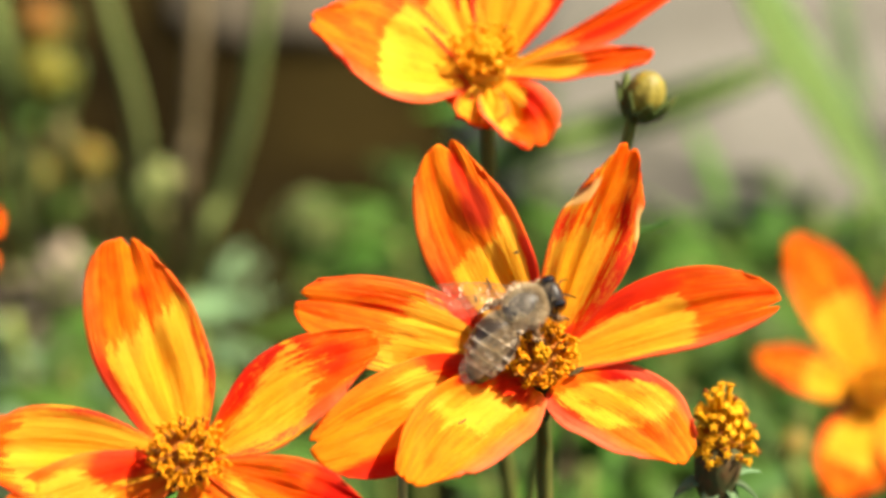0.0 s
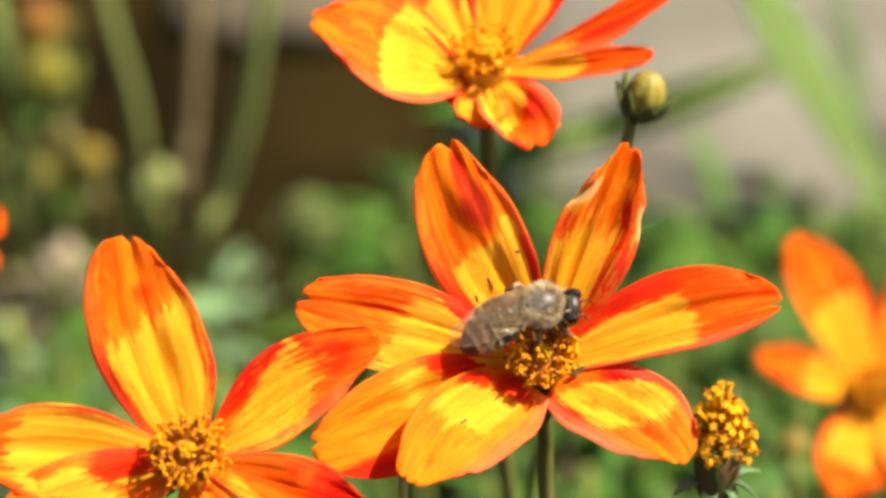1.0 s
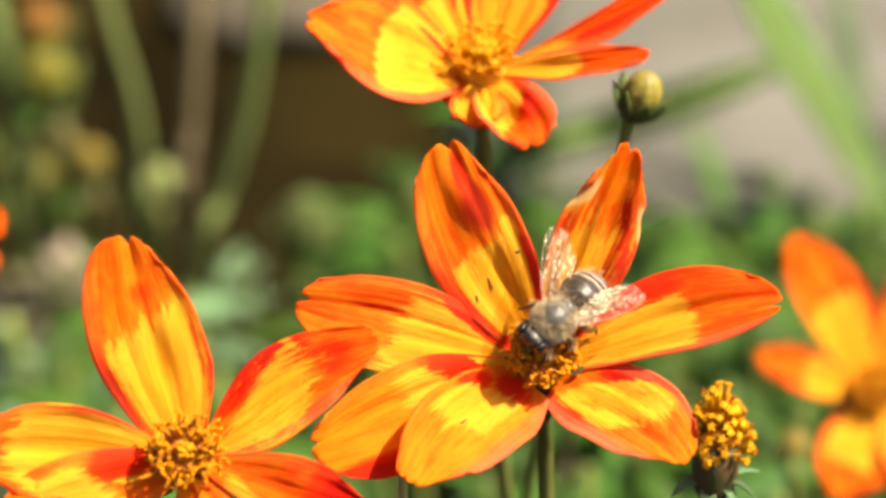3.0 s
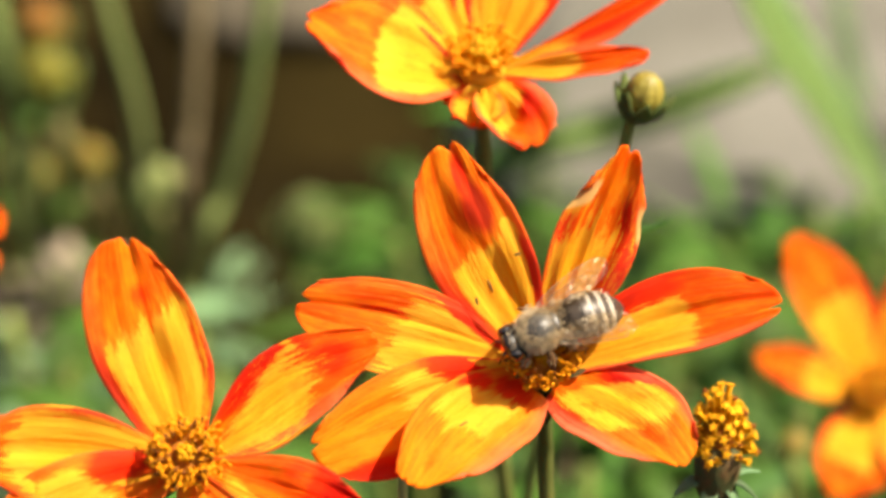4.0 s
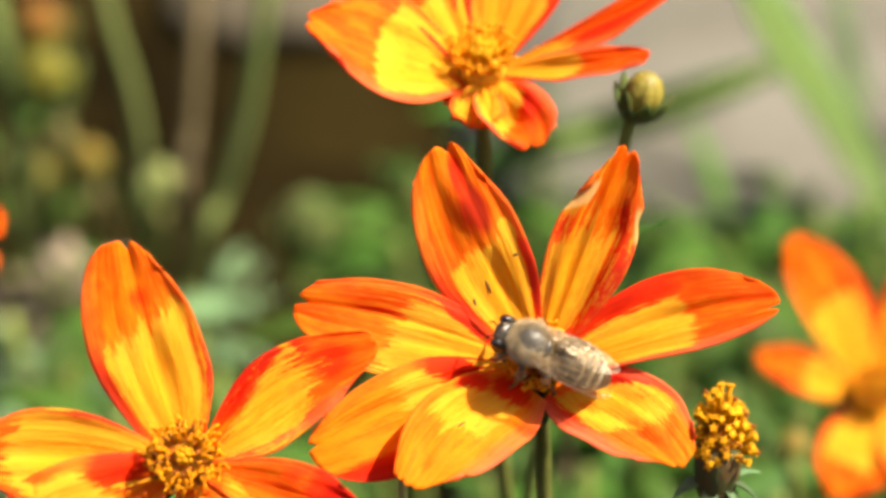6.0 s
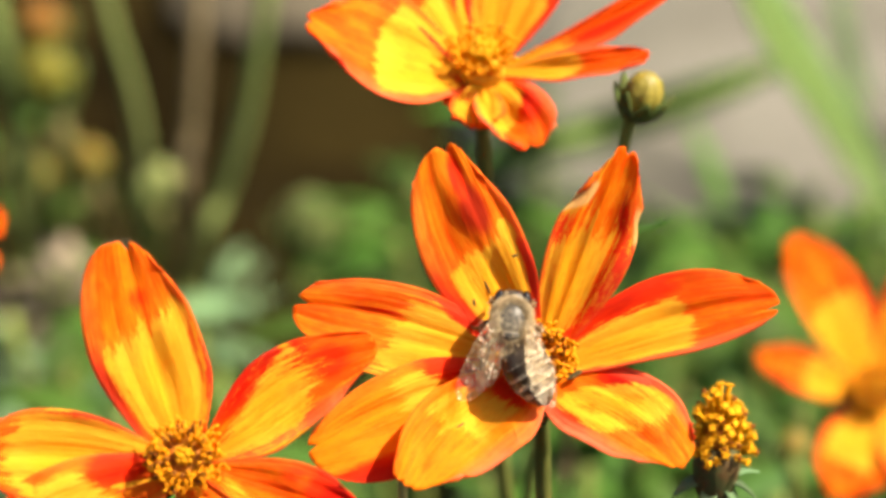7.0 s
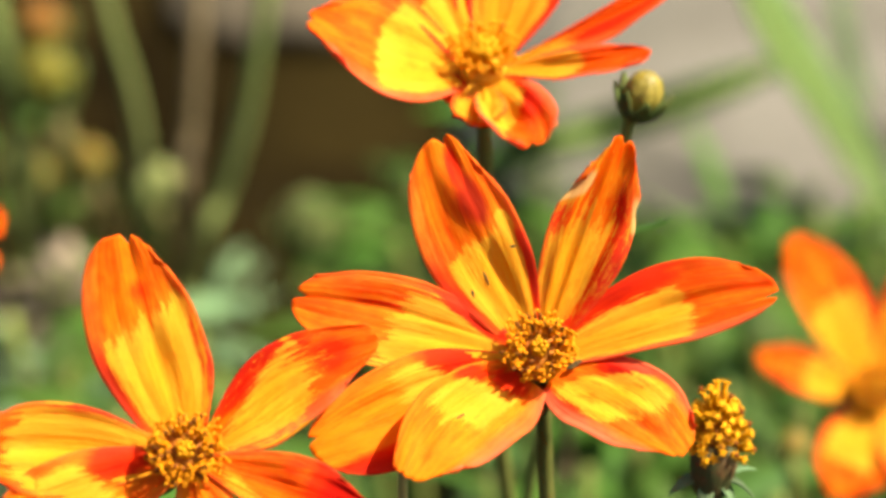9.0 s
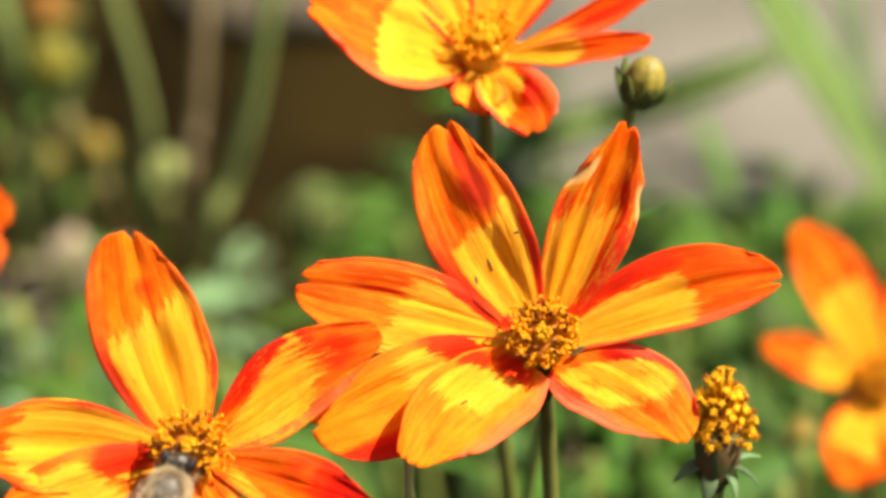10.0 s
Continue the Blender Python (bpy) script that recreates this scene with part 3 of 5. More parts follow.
LEFT = ((-0.03188, -0.01315, 0.25723), (0.0349, -0.6942, 0.7189), [
    (106.7, dict(length=18.77, left=5.42, right=4.79, rise=22.2, bend=2.2, cup=0.05, roll=-3.1, peaks=(0.54, 0.34), blunt=(0.34, 0.57), neck=0.52, sweep=-0.019, skew=0.048, notch=0.06, cut=0.04, tip=0.11, waist=(0.003, 0.019), crease=0.06), dict(reach=(0.50, 0.58, 0.68), span=(-0.75, 0.88), ragged=0.3, reds=[(-0.95, 0.3, 0.2, 0.25, 0.7), (0.98, 0.3, 0.15, 0.15, 0.7), (0.1, 0.72, 0.3, 0.1, 0.4)], tone=0.55, streaks=0.25)),
    (30.3, dict(length=17.86, left=3.09, right=4.84, rise=9.9, bend=-4.6, cup=0.12, roll=-1.9, peaks=(0.5, 0.36), blunt=(0.32, 0.69), neck=0.29, sweep=-0.101, skew=0.11, notch=0.02, cut=-0.08, tip=0.14, waist=(0.002, 0.015)), dict(reach=(0.58, 0.64, 0.54), start=(0.58, 0.12, -0.2), span=(-0.95, 0.85), ragged=0.75, reds=[(-0.75, 0.40, 0.5, 0.22, 2.2), (-0.1, 0.76, 0.6, 0.13, 0.6)], golds=[(-0.8, 0.6, 0.3, 0.04, 0.9)], pink=(0.1, 0.9), tone=0.35, streaks=0.5)),
    # the deep red tip is the main flower's shadow, put into the colour
    (-18.9, dict(length=15.83, left=2.8, right=3.38, rise=16.1, bend=-9.9, cup=0.14, roll=-6.0, peaks=(0.54, 0.6), blunt=(0.42, 0.51), neck=0.3, sweep=-0.011, skew=-0.022, notch=0.03, cut=-0.04, tip=0.17), dict(reach=(0.05, 0.12, 0.36), start=(0.1, 0.1, 0.12), span=(-0.5, 0.9), ragged=0.3, reds=[(-0.6, 0.5, 0.4, 0.12, 0.4), (-0.2, 0.92, 0.9, 0.26, 2.0)], tone=0.45, streaks=0.2)),
    (-71.5, plain(15.0, 8.6, 14, -12, 0.2, 0), dict(start=(0.2, 0.2, 0.2), tone=0.6)),
    (-155.8, dict(length=16.58, left=4.3, right=4.43, rise=14.0, bend=-4.3, cup=0.18, roll=8.1, peaks=(0.6, 0.51), blunt=(0.5, 0.45), neck=0.44, sweep=-0.034, skew=-0.009, notch=0.04, cut=-0.0, tip=0.16, crease=0.05), dict(reach=(0.70, 0.68, 0.70), start=(0.3, 0.3, 0.45), span=(-0.9, 0.8), ragged=0.3, reds=[(0.6, 0.22, 0.5, 0.2, 0.8)], tone=0.6, streaks=0.3)),
    (181.3, dict(length=17.96, left=4.15, right=4.25, rise=16.0, bend=-0.0, cup=0.22, roll=12.0, peaks=(0.6, 0.54), blunt=(0.5, 0.45), neck=0.35, sweep=0.009, skew=-0.017, notch=0.04, cut=-0.0, tip=0.15, crease=0.1), dict(reach=(0.78, 0.80, 0.76), span=(-0.95, 0.9), ragged=0.3, reds=[(0.95, 0.35, 0.2, 0.25, 0.8), (-0.1, 0.9, 0.1, 0.2, 0.6)], tone=0.5, streaks=0.2)),])
left_flower = flower(*LEFT, (-0.030, -0.004, 0), 8, "open orange and yellow flower with a broad upright petal")

UPPER = ((-0.00479, 0.03372, 0.27241), (0, -0.342, 0.9397), [
    (178.9, dict(length=17.12, left=7.48, right=6.05, rise=26.3, bend=0.2, cup=0.3, roll=5.6, peaks=(0.4, 0.6), blunt=(0.54, 0.59), neck=0.38, sweep=-0.022, skew=0.018, notch=0.04, cut=-0.04, tip=0.21, waist=(0.018, 0.0)), dict(reach=(0.56, 0.56, 0.5), span=(-0.8, 0.95), ragged=0.12, pink=(1.0, 0.2), tone=0.4, streaks=0.5)),
    (-56.1, dict(length=8.19, left=3.22, right=4.25, rise=5.2, bend=-42.5, cup=0.3, roll=-4.8, peaks=(0.68, 0.37), blunt=(0.46, 0.58), neck=0.57, sweep=-0.014, skew=0.027, notch=0.06, cut=0.33, tip=0.13, crease=0.25), dict(reach=(0.30, 0.5, 0.72), span=(-0.6, 0.9), ragged=0.3, reds=[(-0.4, 0.4, 0.4, 0.25, 1.0)], pink=(1.0, 0.9), tone=0.2, streaks=0.3)),
    (-96, plain(5.2, 5.6, 2, -26, 0.2, 0), dict(reach=(0.8, 0.9, 0.8), tone=0.4, streaks=0.3)),
    (-140.8, plain(3.2, 4.6, -2, -34, 0.2, 0), dict(tone=0.1, reach=(0.1, 0.1, 0.1), reds=[(0, 0.5, 1.0, 0.6, 0.9)])),
    (-3.0, dict(length=14.97, left=1.34, right=2.37, rise=16.9, bend=-4.5, cup=0.4, roll=-14.0, peaks=(0.6, 0.48), blunt=(0.48, 0.44), neck=0.38, sweep=0.025, skew=-0.023, notch=0.03, cut=0.0, tip=0.15), dict(reach=(0.5, 0.55, 0.4), ragged=0.2, pink=(0.8, 0.9), tone=0.1, streaks=0.3)),
    (18.1, dict(length=23.14, left=1.0, right=2.05, rise=23.7, bend=-2.2, cup=0.4, roll=-18.3, peaks=(0.64, 0.62), blunt=(0.5, 0.48), neck=0.22, sweep=0.039, skew=-0.013, notch=0.03, cut=0.0, tip=0.16), dict(reach=(0.2, 0.3, 0.3), ragged=0.3, reds=[(0.4, 0.4, 0.3, 0.4, 0.8)], pink=(0.6, 0.5), tone=0.1)),
    (67.5, plain(16.5, 10.6, 34, 4, 0.16, -6), dict(reach=(0.44, 0.46, 0.44), reds=[(-1.0, 0.3, 0.25, 0.3, 0.8), (1.0, 0.3, 0.25, 0.3, 0.8)], tone=0.2, ragged=0.15, streaks=0.1)),
    (89.2, plain(16.3, 7.4, 34, 4, 0.16, 0), dict(reach=(0.44, 0.46, 0.44), reds=[(-1.0, 0.3, 0.25, 0.3, 0.8), (1.0, 0.3, 0.25, 0.3, 0.8)], tone=0.2, ragged=0.15, streaks=0.1)),
    (120.9, plain(15.6, 10.3, 32, 2, 0.2, 6), dict(reach=(0.46, 0.48, 0.46), reds=[(-1.0, 0.3, 0.25, 0.3, 0.8), (1.0, 0.3, 0.25, 0.3, 0.8)], tone=0.2, ragged=0.15, streaks=0.1)),])
upper_flower = flower(*UPPER, (0.003, 0.075, 0), 5, "open orange and yellow flower seen half from the side", stem_r=0.0007, young=0.82, bow=(0.007, 0), lean=0.0009)

RIGHT = ((0.0482, 0.0907, 0.19648), (-0.1045, -0.6123, 0.7837), [
    (119.2, dict(length=22.11, left=3.65, right=5.7, rise=26.0, bend=1.6, cup=0.14, roll=-4.0, peaks=(0.53, 0.46), blunt=(0.43, 0.39), neck=0.38, sweep=0.003, skew=0.002, notch=0.03, cut=0.0, tip=0.13), dict(reach=(0.52, 0.55, 0.56), span=(-0.95, 0.8), reds=[(0.95, 0.4, 0.2, 0.3, 0.5)], ragged=0.1, tone=0.5, pink=(0.1, 0.1), streaks=0.05)),
    (164.0, dict(length=14.84, left=3.32, right=2.78, rise=20.5, bend=-5.5, cup=0.2, roll=5.5, peaks=(0.42, 0.61), blunt=(0.47, 0.35), neck=0.48, sweep=0.024, skew=-0.028, notch=0.03, cut=-0.02, tip=0.14), dict(reach=(0.5, 0.55, 0.5), reds=[(-0.8, 0.8, 0.3, 0.2, 0.5), (0.9, 0.3, 0.2, 0.2, 0.5)], ragged=0.1, tone=0.5, pink=(0.1, 0.1), streaks=0.05)),
    (-112.3, dict(length=13.46, left=5.6, right=5.16, rise=14.1, bend=-22.1, cup=0.12, roll=4.2, peaks=(0.6, 0.5), blunt=(0.5, 0.47), neck=0.43, sweep=-0.019, skew=-0.017, notch=0.03, cut=-0.0, tip=0.16), dict(reach=(0.62, 0.66, 0.62), span=(-0.9, 0.8), reds=[(0.6, 0.15, 0.5, 0.15, 0.7)], ragged=0.1, tone=0.45, pink=(0.1, 0.1), streaks=0.05)),
    (-60.8, plain(14.7, 9.8, 14, -12, 0.12, 0), dict()),
    (3.4, plain(15.4, 9.8, 18, -4, 0.12, 0), dict()),
    (60.5, plain(20.0, 9.8, 24, 2, 0.12, 0), dict()),])
flower(*RIGHT, (0.062, 0.135, 0), 12, "orange and yellow flower further back among the leaves")


EDGE = ((-0.06784, 0.06685, 0.23578), (0.1045, -0.6393, 0.7618), [
    (2.4, plain(5, 6, 18, -2, 0.15, 0), dict()),
    (81, plain(6.8, 7.3, 24, 0, 0.15, 0), dict()),
    (165.1, plain(7.3, 7.3, 18, 0, 0.15, 0), dict()),
    (-114.2, plain(9.6, 7.3, 14, -8, 0.15, 0), dict()),
    (-61.1, plain(7.9, 7.3, 14, -8, 0.15, 0), dict()),])
flower(*EDGE, (-0.075, 0.09, 0), 21, "orange flower whose petal tip reaches in at the edge")

# ---------------------------------------------------------------- seed head and buds
def seed_head():
    """A spent flower: tall crowded florets on a brown-green cup, with grey-green leaves under it."""
    rnd = random.Random(4)
    place, base = Vector((0.0174, 0.0045, 0.2438)), Vector((0.013, 0.03, 0))
    root = thing("seed_head", base, "spent yellow flower head with crowded florets and no petals", "flower head")
    m = Matrix.Translation(place - base) @ Matrix.Rotation(radians(-8), 4, "X") @ Matrix.Rotation(radians(4), 4, "Y") @ Matrix.Diagonal((0.80, 0.80, 0.92, 1))
    v, f = tube_data([(0, 0, -0.004), (0, 0, -0.002), (0, 0, 0.001), (0, 0, 0.0032)], [0.0012, 0.0024, 0.0030, 0.0028], 14)
    cup = piece("cup", mesh_of("cup", v, f, mottled("cup_skin", (0.045, 0.060, 0.016), (0.095, 0.050, 0.016), 500)), root, m, "green and brown cup under the florets")
    v, f = ball_data((0, 0, 0.0036), (0.0018, 0.0018, 0.0031), 18, 12)
    core = piece("core", mesh_of("core", v, f, DISC), root, m, "brown heart of the flower head")
    short = floret_mesh(0.0021, mottled("spent_floret_skin", (0.56, 0.25, 0.010), (0.66, 0.33, 0.015), 1800, 0.6, 0.0001, 0.1, c=(0.5, 0.2, 0.008), fine=2.0))
    dark = mesh_of("anther", *tube_data([(0, 0, 0.0016), (0, 0, 0.0023), (0, 0, 0.0026)], [0.00018, 0.00020, 0.00012], 6), ANTHER)
    for i in range(100):
        z = 1 - 1.62 * (i + 0.5) / 100
        a = i * 2.39996 + rnd.uniform(-0.2, 0.2)
        q = math.sqrt(1 - z * z)
        n = Vector((q * math.cos(a), q * math.sin(a), z * 0.75 + 0.5)).normalized()
        slim = 1.04 - 0.26 * z
        turn = n.to_track_quat("Z", "Y").to_matrix().to_4x4()
        spot = Vector((0.0016 * slim * q * math.cos(a), 0.0016 * slim * q * math.sin(a), 0.0037 + 0.0031 * z)) + n * rnd.uniform(-0.0008, 0.0008)
        pm = Matrix.Translation(spot) @ turn @ Matrix.Rotation(rnd.uniform(0, 6), 4, "Z") @ Matrix.Diagonal((1.7, 1.7, rnd.uniform(0.6, 1.4), 1))
        piece("floret", short, core, pm)
        if rnd.random() < 0.18:
            piece("anther", dark, core, pm)
    leaf = blade_mesh("sepal", 0.0040, 0.0020, 1.0, LEAF_PALE, 0.35, 9, 0.5)
    for a, up, far in ((-72, 44, 0.0016), (-100, 16, 0.0014), (-130, -20, 0.0012), (100, 10, 0.0014), (160, -30, 0.0012), (10, 20, 0.002)):
        piece("sepal", leaf, root, m @ Matrix.Translation((0, 0, -0.0012)) @ Matrix.Rotation(radians(a), 4, "Z") @ Matrix.Translation((0, far, 0)) @ Matrix.Rotation(radians(up), 4, "X"), "grey-green sepal")
    s = m @ Vector((0, 0, -0.003))
    v, f = tube_data(spline([s, s + Vector((0, 0.001, -0.02)), s * 0.5, (0, 0, -0.004)], 20), [0.0011] * 21, 10)
    piece("stem", mesh_of("stem", v, f, STEM), root, None, "green stem")
    return root


seed = seed_head()


def bud(place, base, size, label, skin, lean=(0, 0), stem_r=0.0009, stem_mat=None, group="", leaves=8, bow=(0, 0, 0)):
    """A closed flower bud: folded petals over a cup of green sepals, on a stem."""
    rnd = random.Random(int(size * 1e6) + int(place[0] * 1e4))
    place, base = Vector(place), Vector(base)
    root = thing("flower_bud", base, label, "flower bud", group)
    m = Matrix.Translation(place - base) @ Matrix.Rotation(radians(lean[0]), 4, "X") @ Matrix.Rotation(radians(lean[1]), 4, "Y")
    v, f = ball_data((0, 0, 0), (size * 0.86, size * 0.86, size * 1.2), 48, 16)
    v = [Vector(((1 + 0.09 * abs(math.cos(4 * math.atan2(q.y, q.x)))) * q.x, (1 + 0.09 * abs(math.cos(4 * math.atan2(q.y, q.x)))) * q.y, q.z)) for q in v]
    piece("folded_petals", mesh_of("folded_petals", v, f, skin), root, m, "tightly folded petals")
    sep = blade_mesh("sepal", size * 1.9, size * 0.8, 0.0, SEPAL, -0.4)
    for i in range(leaves):
        a = i * 2 * math.pi / leaves + rnd.uniform(-0.1, 0.1)
        piece("sepal", sep, root, m @ Matrix.Rotation(a, 4, "Z") @ Matrix.Translation((0, size * 0.35, -size * 1.2)) @ Matrix.Rotation(radians(rnd.uniform(56, 66)), 4, "X"), "green sepal")
    v, f = ball_data((0, 0, -size * 0.75), (size * 0.85, size * 0.85, size * 0.6), 14, 8)
    piece("cup", mesh_of("cup", v, f, BRACT), root, m, "green cup")
    s = m @ Vector((0, 0, -size * 1.2))
    d = m.to_3x3() @ Vector((0, 0, -1))
    v, f = tube_data(spline([s, s + d * size * 2, s * 0.55 + Vector(bow), (0, 0, -0.004)], 22), [stem_r * (1 + 0.4 * i / 22) for i in range(23)], 10)
    piece("stem", mesh_of("stem", v, f, stem_mat or STEM), root, None, "bud stem")
    return root


near_bud = bud((0.0111, 0.0308, 0.2713), (0.0005, 0.045, 0), 0.0022, "closed yellow-green flower bud on a dark stem", BUD, (6, 14), 0.00055, None, "", 8, (-0.0085, 0.006, 0.03))
leaf_place = Matrix.Translation(Vector((0.0099, 0.0334, 0.2539)) - near_bud.location) @ Matrix.Rotation(radians(-88), 4, "Z") @ Matrix.Rotation(radians(4), 4, "X")
piece("leaf", blade_mesh("leaf", 0.0046, 0.0008, -0.5, LEAF_DARK, 0.5), near_bud, leaf_place, "thin dark curled leaf")
BUD_GREEN = mottled("green_bud_skin", (0.1584, 0.198, 0.0528), (0.2244, 0.2508, 0.0924), 400, 0.5)
BUD_LIME = mottled("lime_bud_skin", (0.085, 0.082, 0.002), (0.12, 0.108, 0.003), 300, 0.6)
BUD_ORANGE = mottled("orange_bud_skin", (0.13, 0.052, 0.002), (0.18, 0.075, 0.003), 300, 0.6)
BUD_DULL = mottled("dull_bud_skin", (0.0726, 0.0924, 0.0231), (0.1056, 0.1254, 0.0396), 400, 0.6)
BUD_OCHRE = mottled("ochre_bud_skin", (0.132, 0.099, 0.0099), (0.2112, 0.1386, 0.0165), 400, 0.5)
YOUNG = "yellow-green buds on tall stems"
bud((-0.0941, 0.3175, 0.13), (-0.1068, 0.4574, 0), 0.0062, "large yellow and green opening bud", BUD_LIME, (0, -10), 0.0019, STEM_OLIVE, YOUNG)
bud((-0.0996, 0.35, 0.1263), (-0.1147, 0.4574, 0), 0.0058, "orange opening bud on a pale stem", BUD_ORANGE, (0, -10), 0.0017, STEM_OLIVE, YOUNG)
bud((-0.0899, 0.344, 0.0959), (-0.1007, 0.445, 0), 0.0040, "ochre-yellow bud on a pale stem", BUD_OCHRE, (0, -6), 0.0016, STEM_OLIVE, YOUNG)
bud((-0.105, 0.36, 0.0835), (-0.1148, 0.445, 0), 0.0040, "dull ochre bud among the stems", BUD_OCHRE, (0, 5), 0.0016, STEM_OLIVE, YOUNG)
bud((-0.0697, 0.3066, 0.1111), (-0.0848, 0.433, 0), 0.0037, "small pale green bud", BUD_GREEN, (4, 4), 0.0013, STEM_OLIVE, YOUNG)
bud((-0.0407, 0.354, 0.0731), (-0.0506, 0.445, 0), 0.0070, "broad yellow-green bud near the soil", BUD_DULL, (-6, 0), 0.0012, STEM, YOUNG)
bud((0.0415, 0.1150, 0.1715), (0.048, 0.150, 0), 0.0024, "small yellow bud among dark leaves", BUD_OCHRE, (-20, 0), 0.0010, STEM, YOUNG)
bud((0.0456, 0.3153, 0.0861), (0.0579, 0.4099, 0), 0.0032, "yellowish bud among the leaves", BUD_OCHRE, (-20, 0), 0.0010, STEM, YOUNG)


# ---------------------------------------------------------------- ground, stones
def ground_sheet():
    n = 150
    axis = [math.copysign(0.06 * (math.exp(abs(k) * 0.142) - 1), k) for k in range(-n // 2, n // 2 + 1)]
    verts, faces = [], []
    for y in axis:
        for x in axis:
            d = math.hypot(x, y)
            z = (0.012 * noise.noise((x * 9, y * 9, 1)) + 0.006 * noise.noise((x * 31, y * 31, 4))) * (1 if d < 3 else 0)
            verts.append((x, y + 0.5, z - 0.008))
    w = len(axis)
    for j in range(w - 1):
        for i in range(w - 1):
            faces.append((j * w + i, j * w + i + 1, (j + 1) * w + i + 1, (j + 1) * w + i))
    ob = new("ground", mesh_of("ground", verts, faces, SOIL))
    return tagged(ob, "dark brown garden soil in sunlight", "soil", kind="structure")


ground_sheet()


def stone(place, sx, sy, sz, turn, seed, label, mat=None):
    """A flat weathered stone, partly sunk into the soil."""
    v, f = ball_data((0, 0, 0), (1, 1, 1), 40, 24)
    out = []
    for q in v:
        k = 1 + 0.22 * noise.noise(q * 1.4 + Vector((seed, 0, 0))) + 0.05 * noise.noise(q * 6 + Vector((seed, 3, 0)))
        q = Vector((math.copysign(abs(q.x) ** 0.7, q.x), math.copysign(abs(q.y) ** 0.7, q.y), math.copysign(abs(q.z) ** 0.55, q.z))) * k
        out.append(Vector((q.x * sx, q.y * sy, q.z * sz)))
    ob = new("stone", mesh_of("stone", out, f, mat or STONE))
    ob.matrix_world = Matrix.Translation(place) @ Matrix.Rotation(radians(turn), 4, "Z")
    return tagged(ob, label, "stone", "pale stones behind the flowers")


stone((0.0902, 0.5903, 0), 0.085, 0.115, 0.014, -12, 2, "broad flat beige stone on the soil")
stone((0.1442, 0.5069, 0), 0.06, 0.08, 0.014, 20, 7, "pale grey-beige stone lying in the sun")
stone((-0.0340, 0.6660, 0), 0.066, 0.050, 0.006, 12, 11, "low sandy stone at the edge of the bed", mottled("sandy_stone", (0.055, 0.047, 0.032), (0.088, 0.076, 0.055), 12, 0.9, 0.003, 0.1))


# ---------------------------------------------------------------- stems, grass, leaves behind
def lone_stem(points, r, mat, label, category="stem"):
    pts = [Vector(p) for p in points]
    base = pts[-1]
    ob = new("plant_stem", mesh_of("plant_stem", *tube_data(spline([p - base for p in pts], 24), [r] * 25, 10), mat))
    ob.location = base
    return tagged(ob, label, category, "tall bare stems behind the flowers")


lone_stem([(-0.0793, 0.3033, 0.1654), (-0.077, 0.297, 0.1544), (-0.0734, 0.2946, 0.1402), (-0.0716, 0.2958, 0.1224), (-0.0725, 0.3006, 0.1006), (-0.0871, 0.3995, -0.004)], 0.0016, STEM_LIGHT, "tall pale green stem, slightly bowed")
lone_stem([(-0.0434, 0.2947, 0.1704), (-0.0458, 0.2913, 0.1546), (-0.0497, 0.2911, 0.1342), (-0.0551, 0.2923, 0.1163), (-0.0619, 0.2975, 0.0954), (-0.0795, 0.394, -0.004)], 0.0018, STEM_LIGHT, "thick pale green stem leaning over")
lone_stem([(-0.0594, 0.3125, 0.1613), (-0.0601, 0.3031, 0.145), (-0.062, 0.2982, 0.1265), (-0.0653, 0.2974, 0.1052), (-0.0829, 0.3995, -0.004)], 0.0017, STEM_DRY, "dry tan stem standing upright")
lone_stem([(-0.1046, 0.3113, 0.1593), (-0.1027, 0.3116, 0.1396), (-0.1042, 0.3298, 0.1113), (-0.1101, 0.3728, 0.0657), (-0.1246, 0.4642, -0.004)], 0.0026, STEM_LIGHT, "pale green stem behind the buds")
lone_stem([(0.0086, 0.1156, 0.1803), (0.0091, 0.1282, 0.162), (0.0099, 0.1485, 0.1373), (0.0184, 0.3134, -0.004)], 0.0011, STEM_DRY, "thin dry stem behind the flower")
lone_stem([(0.0042, 0.1492, 0.1585), (0.0043, 0.1605, 0.1379), (0.0057, 0.1803, 0.1124), (0.0111, 0.3157, -0.004)], 0.0010, STEM_PALE, "thin pale stem behind the flower")
lone_stem([(-0.0132, 0.0079, 0.2436), (-0.0132, 0.007, 0.2402), (-0.0131, 0.0075, 0.233), (-0.0131, 0.0213, 0.1968), (-0.0162, 0.2254, -0.004)], 0.0005, STEM_PALE, "thin green stem under the petals")


